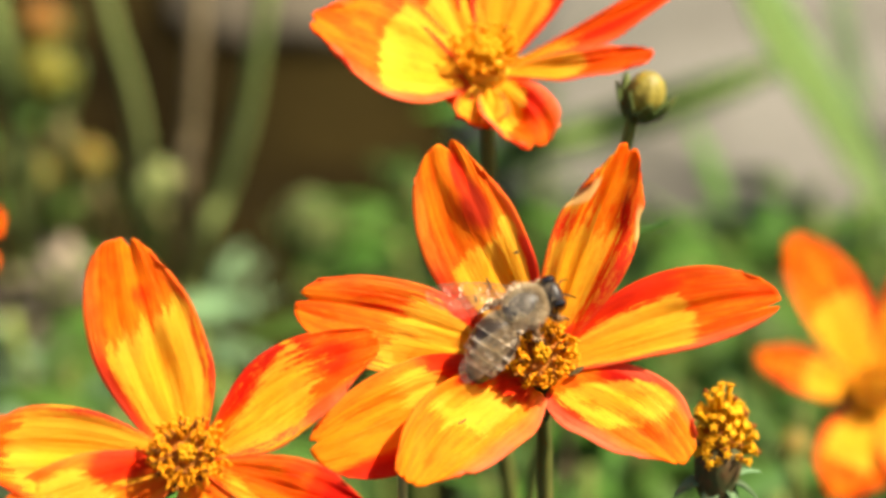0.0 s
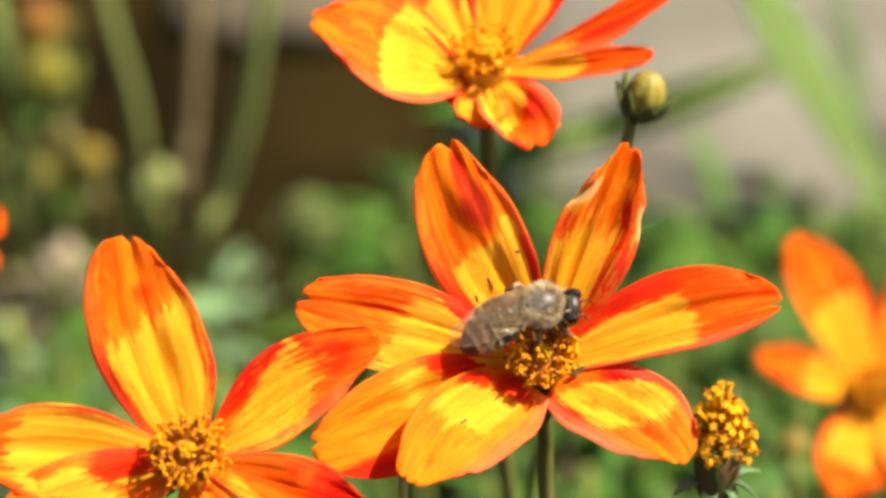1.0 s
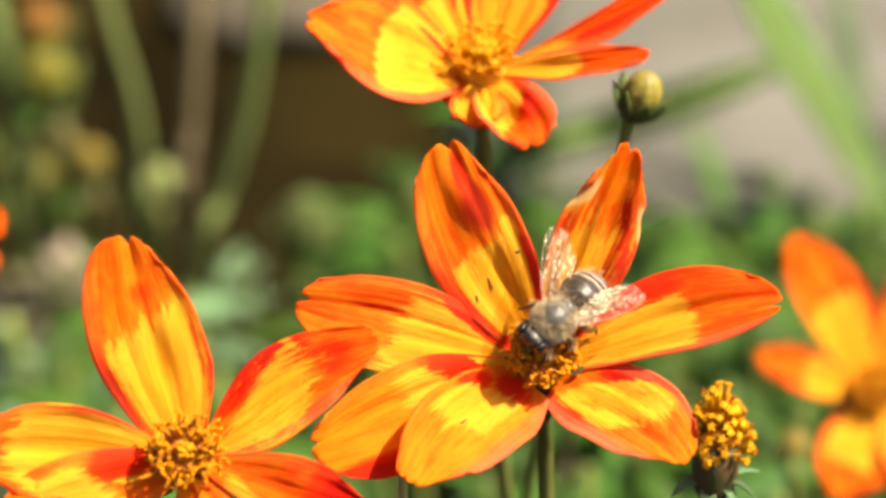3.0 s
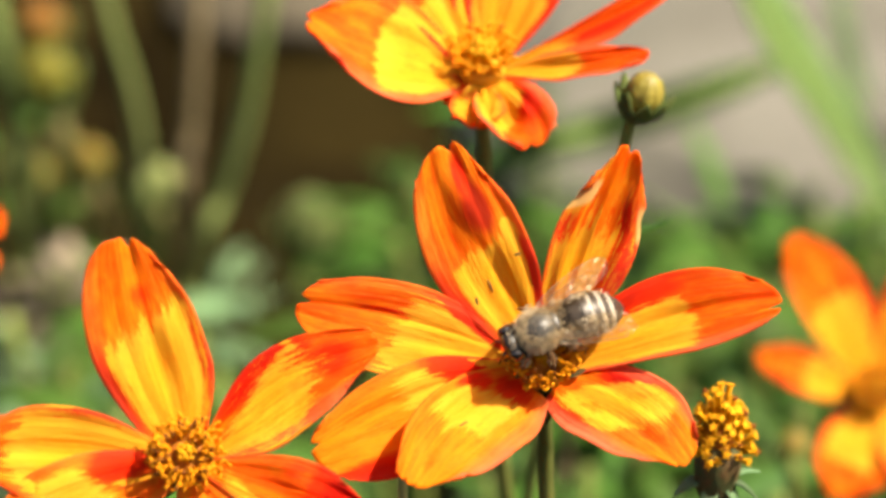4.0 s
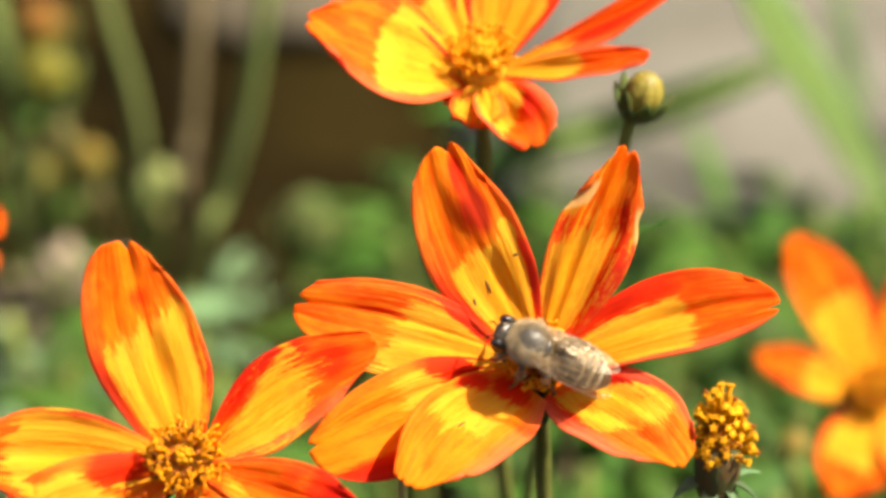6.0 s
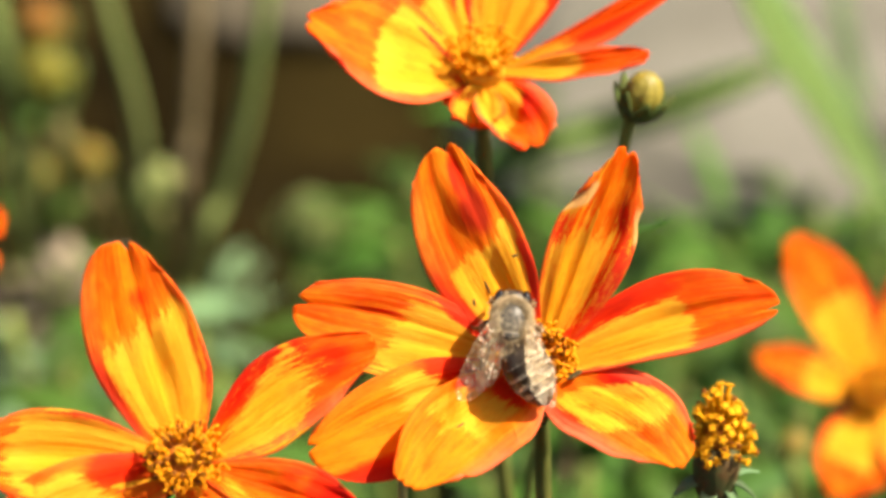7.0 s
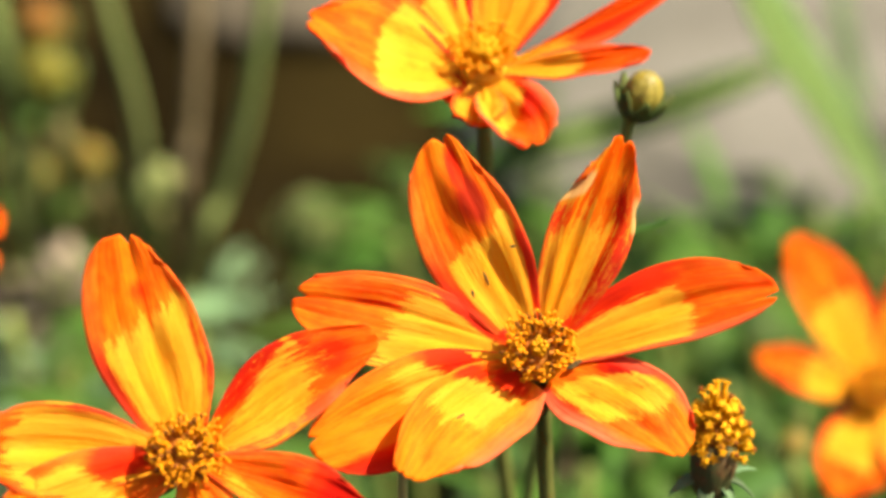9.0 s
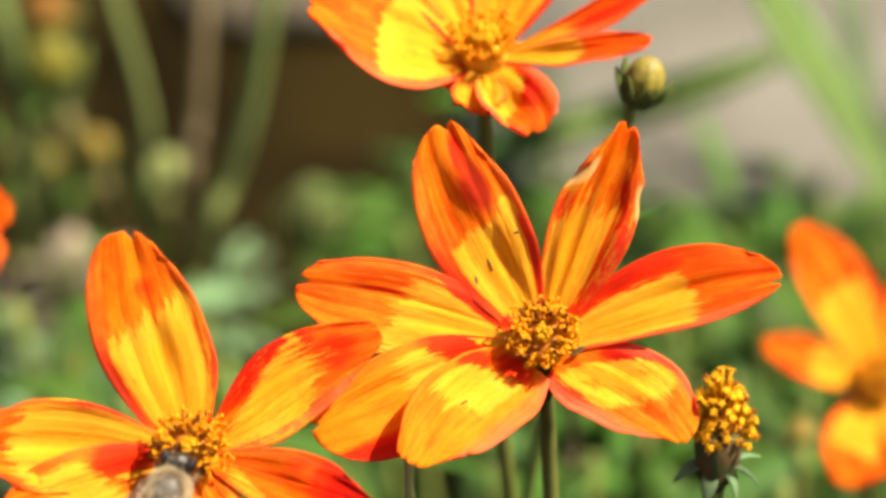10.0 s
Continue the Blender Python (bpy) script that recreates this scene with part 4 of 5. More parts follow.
def grass_blade(points, width, mat, label, up=(0, -0.5, 1)):
    """A long strap leaf along a line, folded along its rib."""
    pts = spline(points, 30)
    base = Vector(points[-1])
    verts, faces = [], []
    n = len(pts)
    for low in (0, 1):
        for i, p in enumerate(pts):
            d = (pts[min(i + 1, n - 1)] - pts[max(i - 1, 0)]).normalized()
            side = d.cross(Vector(up)).normalized()
            nor = side.cross(d)
            w = width / 2 * (0.25 + 0.75 * math.sin(math.pi * min(0.5, i / n * 1.4)))
            for v in (-1, -0.5, 0, 0.5, 1):
                verts.append(p - base + side * v * w + nor * (abs(v) * w * 0.35 - low * 0.0004))
    m = n * 5
    for i in range(n - 1):
        for v in range(4):
            q = (i * 5 + v, i * 5 + v + 1, i * 5 + v + 6, i * 5 + v + 5)
            faces += [q, tuple(k + m for k in q)[::-1]]
    for i in range(n - 1):
        faces += [(i * 5, i * 5 + 5, i * 5 + 5 + m, i * 5 + m), (i * 5 + 4 + m, i * 5 + 9 + m, i * 5 + 9, i * 5 + 4)]
    ob = new("grass_blade", mesh_of("grass_blade", verts, faces, mat))
    ob.location = base
    rib = tube_data([p - base for p in pts], [width * (0.03 + 0.05 * math.sin(math.pi * min(0.5, i / n))) for i in range(n)], 6)
    piece("midrib", mesh_of("midrib", *rib, STEM_PALE), ob, None, "pale green midrib")
    return tagged(ob, label, "grass", "strap-like blades behind the flowers")


grass_blade([(0.0389, 0.2333, 0.2041), (0.0508, 0.2612, 0.1725), (0.0683, 0.3023, 0.1337), (0.0917, 0.3681, 0.0776), (0.123, 0.4738, -0.004)], 0.0135, GRASS, "broad bright green blade of grass arching over", (0.35, -0.75, 0.55))
grass_blade([(0.0678, 0.32, 0.1342), (0.0472, 0.316, 0.1274), (0.0272, 0.3213, 0.1165), (0.0055, 0.3352, 0.1006), (-0.0132, 0.4902, -0.004)], 0.0085, LEAF_DARK, "dark green blade lying slantwise", (0, -0.8, 0.6))
grass_blade([(0.0836, 0.3847, 0.1263), (0.0862, 0.374, 0.1078), (0.0953, 0.3817, 0.0811), (0.1244, 0.4836, -0.004)], 0.006, LEAF_PALE, "pale green blade beside the stone")

grass_blade([(-0.1021, 0.3139, 0.1237), (-0.1039, 0.3324, 0.0956), (-0.109, 0.3687, 0.0585), (-0.1191, 0.4456, -0.004)], 0.0105, STEM_PALE, "pale olive strap leaf beside the buds", (0.35, -0.75, 0.55))

LEAVES = {}
for key, mat in (("green", LEAF), ("dark", LEAF_DARK), ("pale", LEAF_PALE), ("dry", DRY_LEAF)):
    LEAVES[key] = [blade_mesh("leaf", 0.030, 0.0075, 0.5, mat), blade_mesh("leaf", 0.022, 0.0090, 0.8, mat, 0.3, 8, 0.5), blade_mesh("leaf", 0.036, 0.0060, 0.35, mat, 0.2, 10, -0.6)]


def leafy_plant(top, count, spread, key, seed, label, size=1.0, low=0.4):
    """A low plant: a stem from the soil and many narrow leaves round its upper part."""
    rnd = random.Random(seed)
    top = Vector(top)
    base = Vector((top.x + rnd.uniform(-0.01, 0.01), top.y + rnd.uniform(0, 0.01), 0))
    root = thing("leafy_plant", base, label, "plant", "leafy plants behind the flowers")
    h = top - base
    pts = spline([h, h * 0.6 + Vector((0.003, 0, 0)), (0, 0, -0.012)], 12)
    piece("stem", mesh_of("stem", *tube_data(pts, [0.0012] * 13, 8), STEM), root)
    for i in range(count):
        s = rnd.uniform(low, 1.0)
        a = i * 2.39996 + rnd.uniform(-0.4, 0.4)
        k = size * rnd.uniform(0.6, 1.25)
        out = spread * rnd.random() ** 0.7 * (0.5 + 0.5 * s)
        p = h * s + Vector((math.cos(a) * out, math.sin(a) * out, rnd.uniform(-0.012, 0.006)))
        m = Matrix.Translation(p) @ Matrix.Rotation(a - math.pi / 2 + rnd.uniform(-0.5, 0.5), 4, "Z") @ Matrix.Rotation(radians(rnd.uniform(-25, 45)), 4, "X") @ Matrix.Rotation(radians(rnd.uniform(-35, 35)), 4, "Y") @ Matrix.Scale(k, 4)
        piece("leaf", rnd.choice(LEAVES[key]), root, m)
    return root


G, DK, PL, DRY = "green", "dark", "pale", "dry"
for place, count, label in (((-0.094, 0.2957, 0.0922), 14, "tan withered leaves on a stalk"), ((-0.0948, 0.3241, 0.0813), 10, "tan withered leaves on a stalk"), ((-0.1065, 0.3231, 0.0797), 10, "tan withered leaves on a stalk")):
    leafy_plant(place, count, 0.006, DRY, 20 + count + int(place[0] * -1000), label, 0.42, 0.8)
for i, (top, count, spread, key, label, size) in enumerate([
    ((-0.0154, 0.3239, 0.101), 34, 0.015, G, "bright green leafy plant in the sun", 0.8),
    ((-0.0060, 0.3151, 0.0838), 26, 0.014, DK, "low dark green leafy plant", 0.9),
    ((-0.0071, 0.3607, 0.0847), 24, 0.018, DK, "dark green leaves near the soil", 0.8),
    ((0.0128, 0.3298, 0.1113), 22, 0.016, G, "green leaves below the upper flower", 0.8),
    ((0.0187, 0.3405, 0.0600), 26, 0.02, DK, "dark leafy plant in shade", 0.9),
    ((0.0336, 0.2844, 0.1106), 34, 0.024, G, "green leafy plant behind the petals", 0.9),
    ((0.0521, 0.3018, 0.1045), 34, 0.024, G, "leafy plant with narrow leaves", 0.9),
    ((0.0664, 0.2826, 0.1095), 34, 0.024, DK, "dense green leafy plant", 0.9),
    ((0.0824, 0.306, 0.1051), 24, 0.02, G, "green leafy plant beside the stone", 0.9),
    ((0.0383, 0.2458, 0.1257), 40, 0.026, G, "broad green leafy plant", 1.1),
    ((0.0558, 0.2441, 0.1228), 40, 0.026, G, "broad green leafy plant", 1.1),
    ((0.066, 0.2238, 0.1276), 36, 0.024, G, "broad green leafy plant", 1.1),
    ((0.06, 0.2021, 0.1301), 36, 0.024, G, "broad green leafy plant", 1.1),
    ((0.0785, 0.263, 0.1156), 30, 0.024, DK, "dense green leafy plant", 1.0),
    ((-0.0228, 0.2001, 0.1266), 26, 0.020, DK, "dark green leafy plant", 0.9),
    ((-0.0680, 0.2602, 0.1107), 26, 0.014, PL, "pale grey-green leafy plant", 0.8),
    ((-0.0603, 0.1483, 0.1569), 26, 0.020, G, "mid green leafy plant", 0.8),
    ((-0.0817, 0.2409, 0.1172), 20, 0.018, PL, "pale green leafy plant", 0.8),
    ((0.0688, 0.2856, 0.1146), 34, 0.024, G, "green leafy plant in the sun", 1.0),
    ((0.0661, 0.3223, 0.0900), 30, 0.024, G, "pale green leafy plant in the sun", 1.0),
    ((0.0391, 0.3236, 0.0880), 24, 0.014, G, "green leafy plant in the sun", 0.8),
    ((0.0308, 0.2067, 0.138), 30, 0.02, G, "mid green leafy plant", 0.8),
    ((0.0459, 0.2067, 0.138), 30, 0.02, G, "mid green leafy plant", 0.8),
    ((0.0378, 0.1665, 0.1484), 28, 0.02, G, "mid green leaves under the flowers", 0.8),
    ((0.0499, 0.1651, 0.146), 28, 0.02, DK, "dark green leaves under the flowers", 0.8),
    ((0.0229, 0.1632, 0.1427), 30, 0.02, G, "mid green leafy plant", 0.8),
    ((0.0135, 0.1435, 0.1485), 30, 0.02, G, "mid green leafy plant", 0.8),
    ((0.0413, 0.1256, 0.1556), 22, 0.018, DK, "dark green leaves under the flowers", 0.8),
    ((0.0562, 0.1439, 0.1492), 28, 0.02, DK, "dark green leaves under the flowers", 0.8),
    ((-0.0025, 0.1426, 0.1469), 30, 0.02, G, "mid green leafy plant", 0.8),
    ((-0.0152, 0.166, 0.1476), 26, 0.018, DK, "dark green leafy plant", 0.8),
    ((-0.0263, 0.1639, 0.1439), 26, 0.018, G, "mid green leafy plant", 0.8),
    ((-0.0548, 0.2217, 0.124), 26, 0.018, G, "mid green leafy plant", 0.8),
    ((-0.0619, 0.2777, 0.1009), 24, 0.012, PL, "pale blue-green leafy plant", 0.65),
    ((-0.0479, 0.1845, 0.1396), 28, 0.02, G, "mid green leafy plant", 0.8),
    ((-0.0746, 0.1867, 0.1434), 30, 0.022, PL, "pale blue-green leafy plant", 0.8),
    ((-0.0864, 0.2067, 0.138), 28, 0.02, G, "mid green leafy plant", 0.8),
    ((-0.0765, 0.1665, 0.1484), 28, 0.02, DK, "dark green leafy plant", 0.8),
    ((-0.0188, 0.3003, 0.1001), 22, 0.010, G, "fresh green leafy plant", 0.6),
    ((0.0338, 0.2001, 0.1266), 26, 0.016, G, "mid green leafy plant", 0.8),
    ((-0.1106, 0.345, 0.0976), 14, 0.012, G, "small green leaves beside tall stems", 0.6),
    ((-0.0762, 0.305, 0.1083), 9, 0.006, G, "small bright green leaves on a stem", 0.55),
]):
    leafy_plant(top, count, spread, key, 40 + i, label, size)


# ---------------------------------------------------------------- the bee
def bee_materials():
    out = {}
    out["skin"] = mottled("bee_skin", (0.030, 0.027, 0.023), (0.060, 0.053, 0.045), 900, 0.38, 0.00005, 0.5)
    out["eye"] = mottled("bee_eye", (0.0051, 0.00425, 0.00425), (0.0102, 0.0085, 0.00765), 2500, 0.09, 0.00001, 0.7)
    out["head"] = mottled("bee_head", (0.012, 0.010, 0.008), (0.025, 0.020, 0.016), 1200, 0.35, 0.00004, 0.5)
    out["fur"] = mottled("bee_fur", (0.42, 0.32, 0.185), (0.57, 0.46, 0.30), 1500, 0.85, 0.00005)
    out["pale_fur"] = mottled("bee_pale_fur", (0.33, 0.28, 0.21), (0.48, 0.41, 0.31), 1500, 0.85, 0.00005)
    out["leg"] = mottled("bee_leg", (0.075, 0.036, 0.014), (0.17, 0.085, 0.034), 1200, 0.45, 0.00005)
    out["vein"] = mottled("bee_vein", (0.136, 0.085, 0.0425), (0.238, 0.1615, 0.0935), 1200, 0.4, 0.00002)
    out["pollen"] = mottled("bee_pollen", (0.4675, 0.2805, 0.119), (0.561, 0.374, 0.187), 1800, 0.9, 0.0002)
    m = Mat("bee_plate", 0.42, 0.35)
    u, v = m.uv("band")
    n = m.noise(m.coord(), 1400, 3)
    col = m.mix(n, (0.016, 0.012, 0.009), (0.050, 0.034, 0.022))
    col = m.mix(m.step(m.calc("ADD", v, m.calc("MULTIPLY", n, 0.45)), 0.76, 1.04), col, (0.27, 0.24, 0.195))
    m.set("Base Color", col).bump(n, 0.00005, 0.5)
    out["plate"] = m.m
    m = Mat("bee_wing", 0.3, 0.5)
    co = m.coord()
    fold = m.noise(co, 700, 3)
    m.set("Base Color", m.mix(fold, (0.30, 0.23, 0.15), (0.20, 0.14, 0.08)))
    relief = m.node("ShaderNodeBump", Height=fold, Distance=0.0009, Strength=0.9)
    m.set("Normal", relief.outputs[0])
    shine = m.node("ShaderNodeBsdfGlossy", Roughness=0.36, Normal=relief.outputs[0])
    shine.inputs[0].default_value = (0.88, 0.80, 0.68, 1)
    clear = m.t.nodes.new("ShaderNodeBsdfTransparent")
    clear.inputs[0].default_value = (0.97, 0.94, 0.88, 1)
    film_ = m.t.nodes.new("ShaderNodeMixShader")
    film_.inputs[0].default_value = 0.34
    m.set("Roughness", 0.5).set("Specular IOR Level", 0.12)
    m.t.links.new(m.b.outputs[0], film_.inputs[1])
    m.t.links.new(shine.outputs[0], film_.inputs[2])
    mx = m.t.nodes.new("ShaderNodeMixShader")
    mx.inputs[0].default_value = 0.088
    m.t.links.new(clear.outputs[0], mx.inputs[1])
    m.t.links.new(film_.outputs[0], mx.inputs[2])
    m.t.links.new(mx.outputs[0], m.t.nodes["Material Output"].inputs[0])
    out["wing"] = m.m
    return out


BM = bee_materials()
MM = 0.001


def fur_mesh(centre, radii, count, length, mat, rnd, keep=lambda n: True, comb=(-0.5, 0, 0)):
    """Fine hairs as thin blades standing on an egg-shaped body."""
    verts, faces = [], []
    while len(faces) < count:
        n = Vector((rnd.gauss(0, 1), rnd.gauss(0, 1), rnd.gauss(0, 1))).normalized()
        if not keep(n):
            continue
        p = Vector(centre) + Vector((n.x * radii[0], n.y * radii[1], n.z * radii[2]))
        d = (n + Vector(comb) * rnd.uniform(0.2, 0.9) + Vector((rnd.gauss(0, 0.3), rnd.gauss(0, 0.3), rnd.gauss(0, 0.3)))).normalized()
        s = d.orthogonal().normalized()
        s = Quaternion(d, rnd.uniform(0, 6.28)) @ s
        k = len(verts)
        l = length * rnd.uniform(0.55, 1.2)
        verts += [p - s * 0.00003, p + s * 0.00003, p + d * l]
        faces.append((k, k + 1, k + 2))
    return mesh_of("fur", verts, faces, mat, False)


def abdomen(root):
    """Six overlapping rings that taper to a point, with pale hair bands."""
    pivot = Matrix.Translation((-1.75 * MM, 0, -0.1 * MM))
    rad = [(0.0, 0.5), (0.5, 1.15), (1.3, 1.85), (2.5, 2.2), (3.8, 2.15), (5.0, 1.85), (6.0, 1.4), (6.8, 0.75), (7.2, 0.25)]

    def radius(x):
        for (a, ra), (b, rb) in zip(rad, rad[1:]):
            if x <= b:
                return ra + (rb - ra) * (x - a) / (b - a)
        return 0.1

    holder = None
    cuts = [0.0, 1.15, 2.45, 3.65, 4.75, 5.8, 7.2]
    for k in range(6):
        a, b = cuts[k], cuts[k + 1]
        verts, faces, band = [], [], []
        sides, rows = 24, 7
        for i in range(rows + 1):
            s = i / rows
            x = a - (0.25 if k else 0) + (b - a + (0.25 if k else 0)) * s
            r = radius(max(0, x)) * (0.985 + 0.05 * s) if i < rows or k < 5 else 0.05
            drop = -0.035 * x * x
            for j in range(sides):
                t = 2 * math.pi * j / sides
                verts.append((-x * 0.98 * MM, r * math.cos(t) * MM, (r * 0.86 * math.sin(t) + drop) * MM))
                band.append((j / sides, s * (0.55, 0.66, 0.88, 1.0, 1.02, 0.4)[k]))
        for i in range(rows):
            for j in range(sides):
                q = (j + 1) % sides
                faces.append((i * sides + j, i * sides + q, (i + 1) * sides + q, (i + 1) * sides + j))
        faces.append(tuple(range(rows * sides, rows * sides + sides))[::-1])
        me = mesh_of("abdomen", verts, faces, BM["plate"], True, {"band": band})
        if holder is None:
            holder = piece("abdomen", me, root, pivot, "dark banded abdomen")
        else:
            piece("abdomen_ring", me, holder, None, "dark ring with a pale hair band")
    rnd = random.Random(31)
    fur = fur_mesh((-1.0 * MM, 0, 0), (1.0 * MM, 1.4 * MM, 1.2 * MM), 900, 0.6 * MM, BM["fur"], rnd, lambda n: n.z > -0.5)
    piece("fur", fur, holder, None, "short tan hair")
    fringe = fur_mesh((-3.0 * MM, 0, -0.35 * MM), (3.3 * MM, 2.1 * MM, 1.8 * MM), 650, 0.4 * MM, BM["fur"], rnd, lambda n: n.z < 0.85 and n.x > -0.75, (-1.2, 0, 0))
    piece("fur", fringe, holder, None, "sparse pale hair on the abdomen")
    return holder


def wing_outline(length, width, s):
    """Half widths in front of and behind the wing's axis at s along it."""
    f = width * (0.10 + 0.30 * math.sin(math.pi * min(1, s * 0.8) ** 0.8) ** 0.7) * (1 if s < 0.8 else math.sqrt(max(0.01, 1 - ((s - 0.8) / 0.2) ** 2)))
    b = width * (0.06 + 0.62 * math.sin(math.pi * min(1, s * 0.86) ** 1.25) ** 0.8) * (1 if s < 0.85 else math.sqrt(max(0.01, 1 - ((s - 0.85) / 0.15) ** 2)))
    return f, b


def wing(name, root, side, length, width, pivot, label):
    n = 18
    verts, faces = [], []
    for layer in (0, 1):
        for i in range(n + 1):
            s = i / n
            f, b = wing_outline(length, width, s)
            for v in range(7):
                y = f - (f + b) * v / 6
                z = 0.05 * length * math.sin(s * 2.2) + 0.02 * width * math.sin(v * 2.1 + s * 7) - layer * 0.00003
                verts.append((-length * s, side * y, z))
    m = (n + 1) * 7
    for i in range(n):
        for v in range(6):
            q = (i * 7 + v, i * 7 + v + 1, i * 7 + v + 8, i * 7 + v + 7)
            faces += [q, tuple(k + m for k in q)[::-1]]
    ob = piece(name, mesh_of(name, verts, faces, BM["wing"]), root, Matrix.Translation(pivot), label)
    lines = []
    for lane in (0.04, 0.30, 0.58):
        pts = []
        for i in range(1, 15 if lane > 0.1 else 17):
            s = i / 18
            f, b = wing_outline(length, width, s)
            y = f - (f + b) * (lane + 0.12 * s * (lane > 0.1))
            pts.append((-length * s, side * y, 0.05 * length * math.sin(s * 2.2) + 0.00003))
        lines.append(tube_data(pts, [0.00002 if lane > 0.1 else 0.000035] * len(pts), 5))
    for s, v0, v1 in ((0.42, 0.05, 0.36), (0.58, 0.36, 0.66), (0.68, 0.05, 0.40), (0.76, 0.38, 0.7)):
        pts = []
        for q in range(4):
            t = s + 0.05 * q / 3
            f, b = wing_outline(length, width, t)
            pts.append((-length * t, side * (f - (f + b) * (v0 + (v1 - v0) * q / 3)), 0.05 * length * math.sin(t * 2.2) + 0.00003))
        lines.append(tube_data(pts, [0.000018] * 4, 5))
    piece("venation", mesh_of("venation", *join_data(lines), BM["vein"]), ob, None, "fine brown network in the wing")
    return ob


def build_bee():
    rnd = random.Random(77)
    root = thing("bee", (0, 0, 0.3), "grey and tan honey bee with a dark banded abdomen", "bee")
    v, f = ball_data((0, 0, 0), (1.95 * MM, 1.75 * MM, 1.65 * MM), 28, 18)
    thorax = piece("thorax", mesh_of("thorax", v, f, BM["skin"]), root, None, "dark thorax ringed with tan hair")
    fur = fur_mesh((0, 0, 0), (1.9 * MM, 1.7 * MM, 1.6 * MM), 8500, 0.62 * MM, BM["fur"], rnd, lambda n: (n.x * 0.85 + 0.08) ** 2 + n.y ** 2 > rnd.uniform(0.22, 0.62) or n.z < 0.2, (-0.4, 0, 0.1))
    piece("fur", fur, thorax, None, "dense tan hair")
    down = fur_mesh((0, 0, 0), (1.9 * MM, 1.7 * MM, 1.6 * MM), 3200, 0.26 * MM, BM["pale_fur"], rnd, lambda n: n.z > 0.2, (-2.6, 0, 0))
    piece("fur", down, thorax, None, "thin grey hair")
    v, f = ball_data((-1.55 * MM, 0, 0.75 * MM), (0.55 * MM, 1.0 * MM, 0.5 * MM), 16, 8)
    piece("scutellum", mesh_of("scutellum", v, f, BM["skin"]), thorax, None, "small dark back plate")
    tilt = Euler((0, radians(28), 0)).to_matrix()
    v, f = ball_data((0, 0, 0), (1.0 * MM, 1.6 * MM, 1.5 * MM), 22, 14, tilt)
    head = piece("head", mesh_of("head", v, f, BM["head"]), root, Matrix.Translation((2.45 * MM, 0, -0.75 * MM)), "black head")
    for sgn in (-1, 1):
        v, f = ball_data((0.15 * MM, sgn * 1.2 * MM, 0.2 * MM), (0.85 * MM, 0.62 * MM, 1.25 * MM), 18, 12, tilt)
        piece("eye", mesh_of("eye", v, f, BM["eye"]), head, None, "glossy black compound eye")
        pts = [(0.85 * MM, sgn * 0.3 * MM, 0.35 * MM), (1.3 * MM, sgn * 0.65 * MM, 0.5 * MM), (1.5 * MM, sgn * 0.8 * MM, 0.2 * MM), (1.9 * MM, sgn * 0.95 * MM, -0.9 * MM)]
        piece("antenna", mesh_of("antenna", *tube_data(pts, [0.08 * MM, 0.08 * MM, 0.1 * MM, 0.08 * MM], 7), BM["eye"]), head, None, "black elbowed antenna")
    piece("fur", fur_mesh((0.05 * MM, 0, 0.25 * MM), (0.85 * MM, 1.3 * MM, 1.35 * MM), 110, 0.38 * MM, BM["fur"], rnd, lambda n: n.z > 0.1 and abs(n.y) < 0.6), head, None, "tan hair between the eyes")
    v, f = tube_data([(0.5 * MM, 0, -1.2 * MM), (0.7 * MM, 0, -2.0 * MM), (0.5 * MM, 0, -2.9 * MM)], [0.35 * MM, 0.2 * MM, 0.1 * MM], 8)
    piece("tongue", mesh_of("tongue", v, f, BM["leg"]), head, None, "brown tongue")
    belly = abdomen(root)
    for sgn in (-1, 1):
        for k, (x0, fx, fy, tx, ty, gx, gy) in enumerate(((1.2, 1.7, 1.6, 2.2, 1.9, 2.5, 1.7), (0.1, -0.2, 2.3, -0.4, 2.9, -0.2, 3.4), (-1.1, -2.2, 1.9, -3.2, 2.3, -4.1, 2.5))):
            pts = [Vector((x0, sgn * 0.9, -1.2)), Vector((fx, sgn * fy, -0.9)), Vector((tx, sgn * ty, -2.6)), Vector((gx, sgn * gy, -3.5)), Vector((gx + 0.3, sgn * (gy + 0.3), -3.9))]
            r = [0.26, 0.30, 0.30 if k < 2 else 0.42, 0.16, 0.08]
            leg = piece("leg", mesh_of("leg", *tube_data([p * MM for p in pts], [q * MM for q in r], 8), BM["leg"]), root, None, "brown jointed leg")
            mid = (pts[1] + pts[2]) / 2 * MM
            piece("fur", fur_mesh(mid, (0.35 * MM, 0.3 * MM, 0.9 * MM), 120, 0.35 * MM, BM["fur"], rnd), leg, None, "sparse tan leg hair")
            if k == 2:
                v, f = ball_data((-2.75 * MM, sgn * 2.2 * MM, -1.7 * MM), (0.5 * MM, 0.35 * MM, 0.7 * MM), 14, 9)
                v = [q + q.normalized() * 0.00012 * noise.noise(q * 2600) for q in v]
                piece("pollen_basket", mesh_of("pollen_basket", v, f, BM["pollen"]), leg, None, "clump of pale orange pollen")
    wings = []
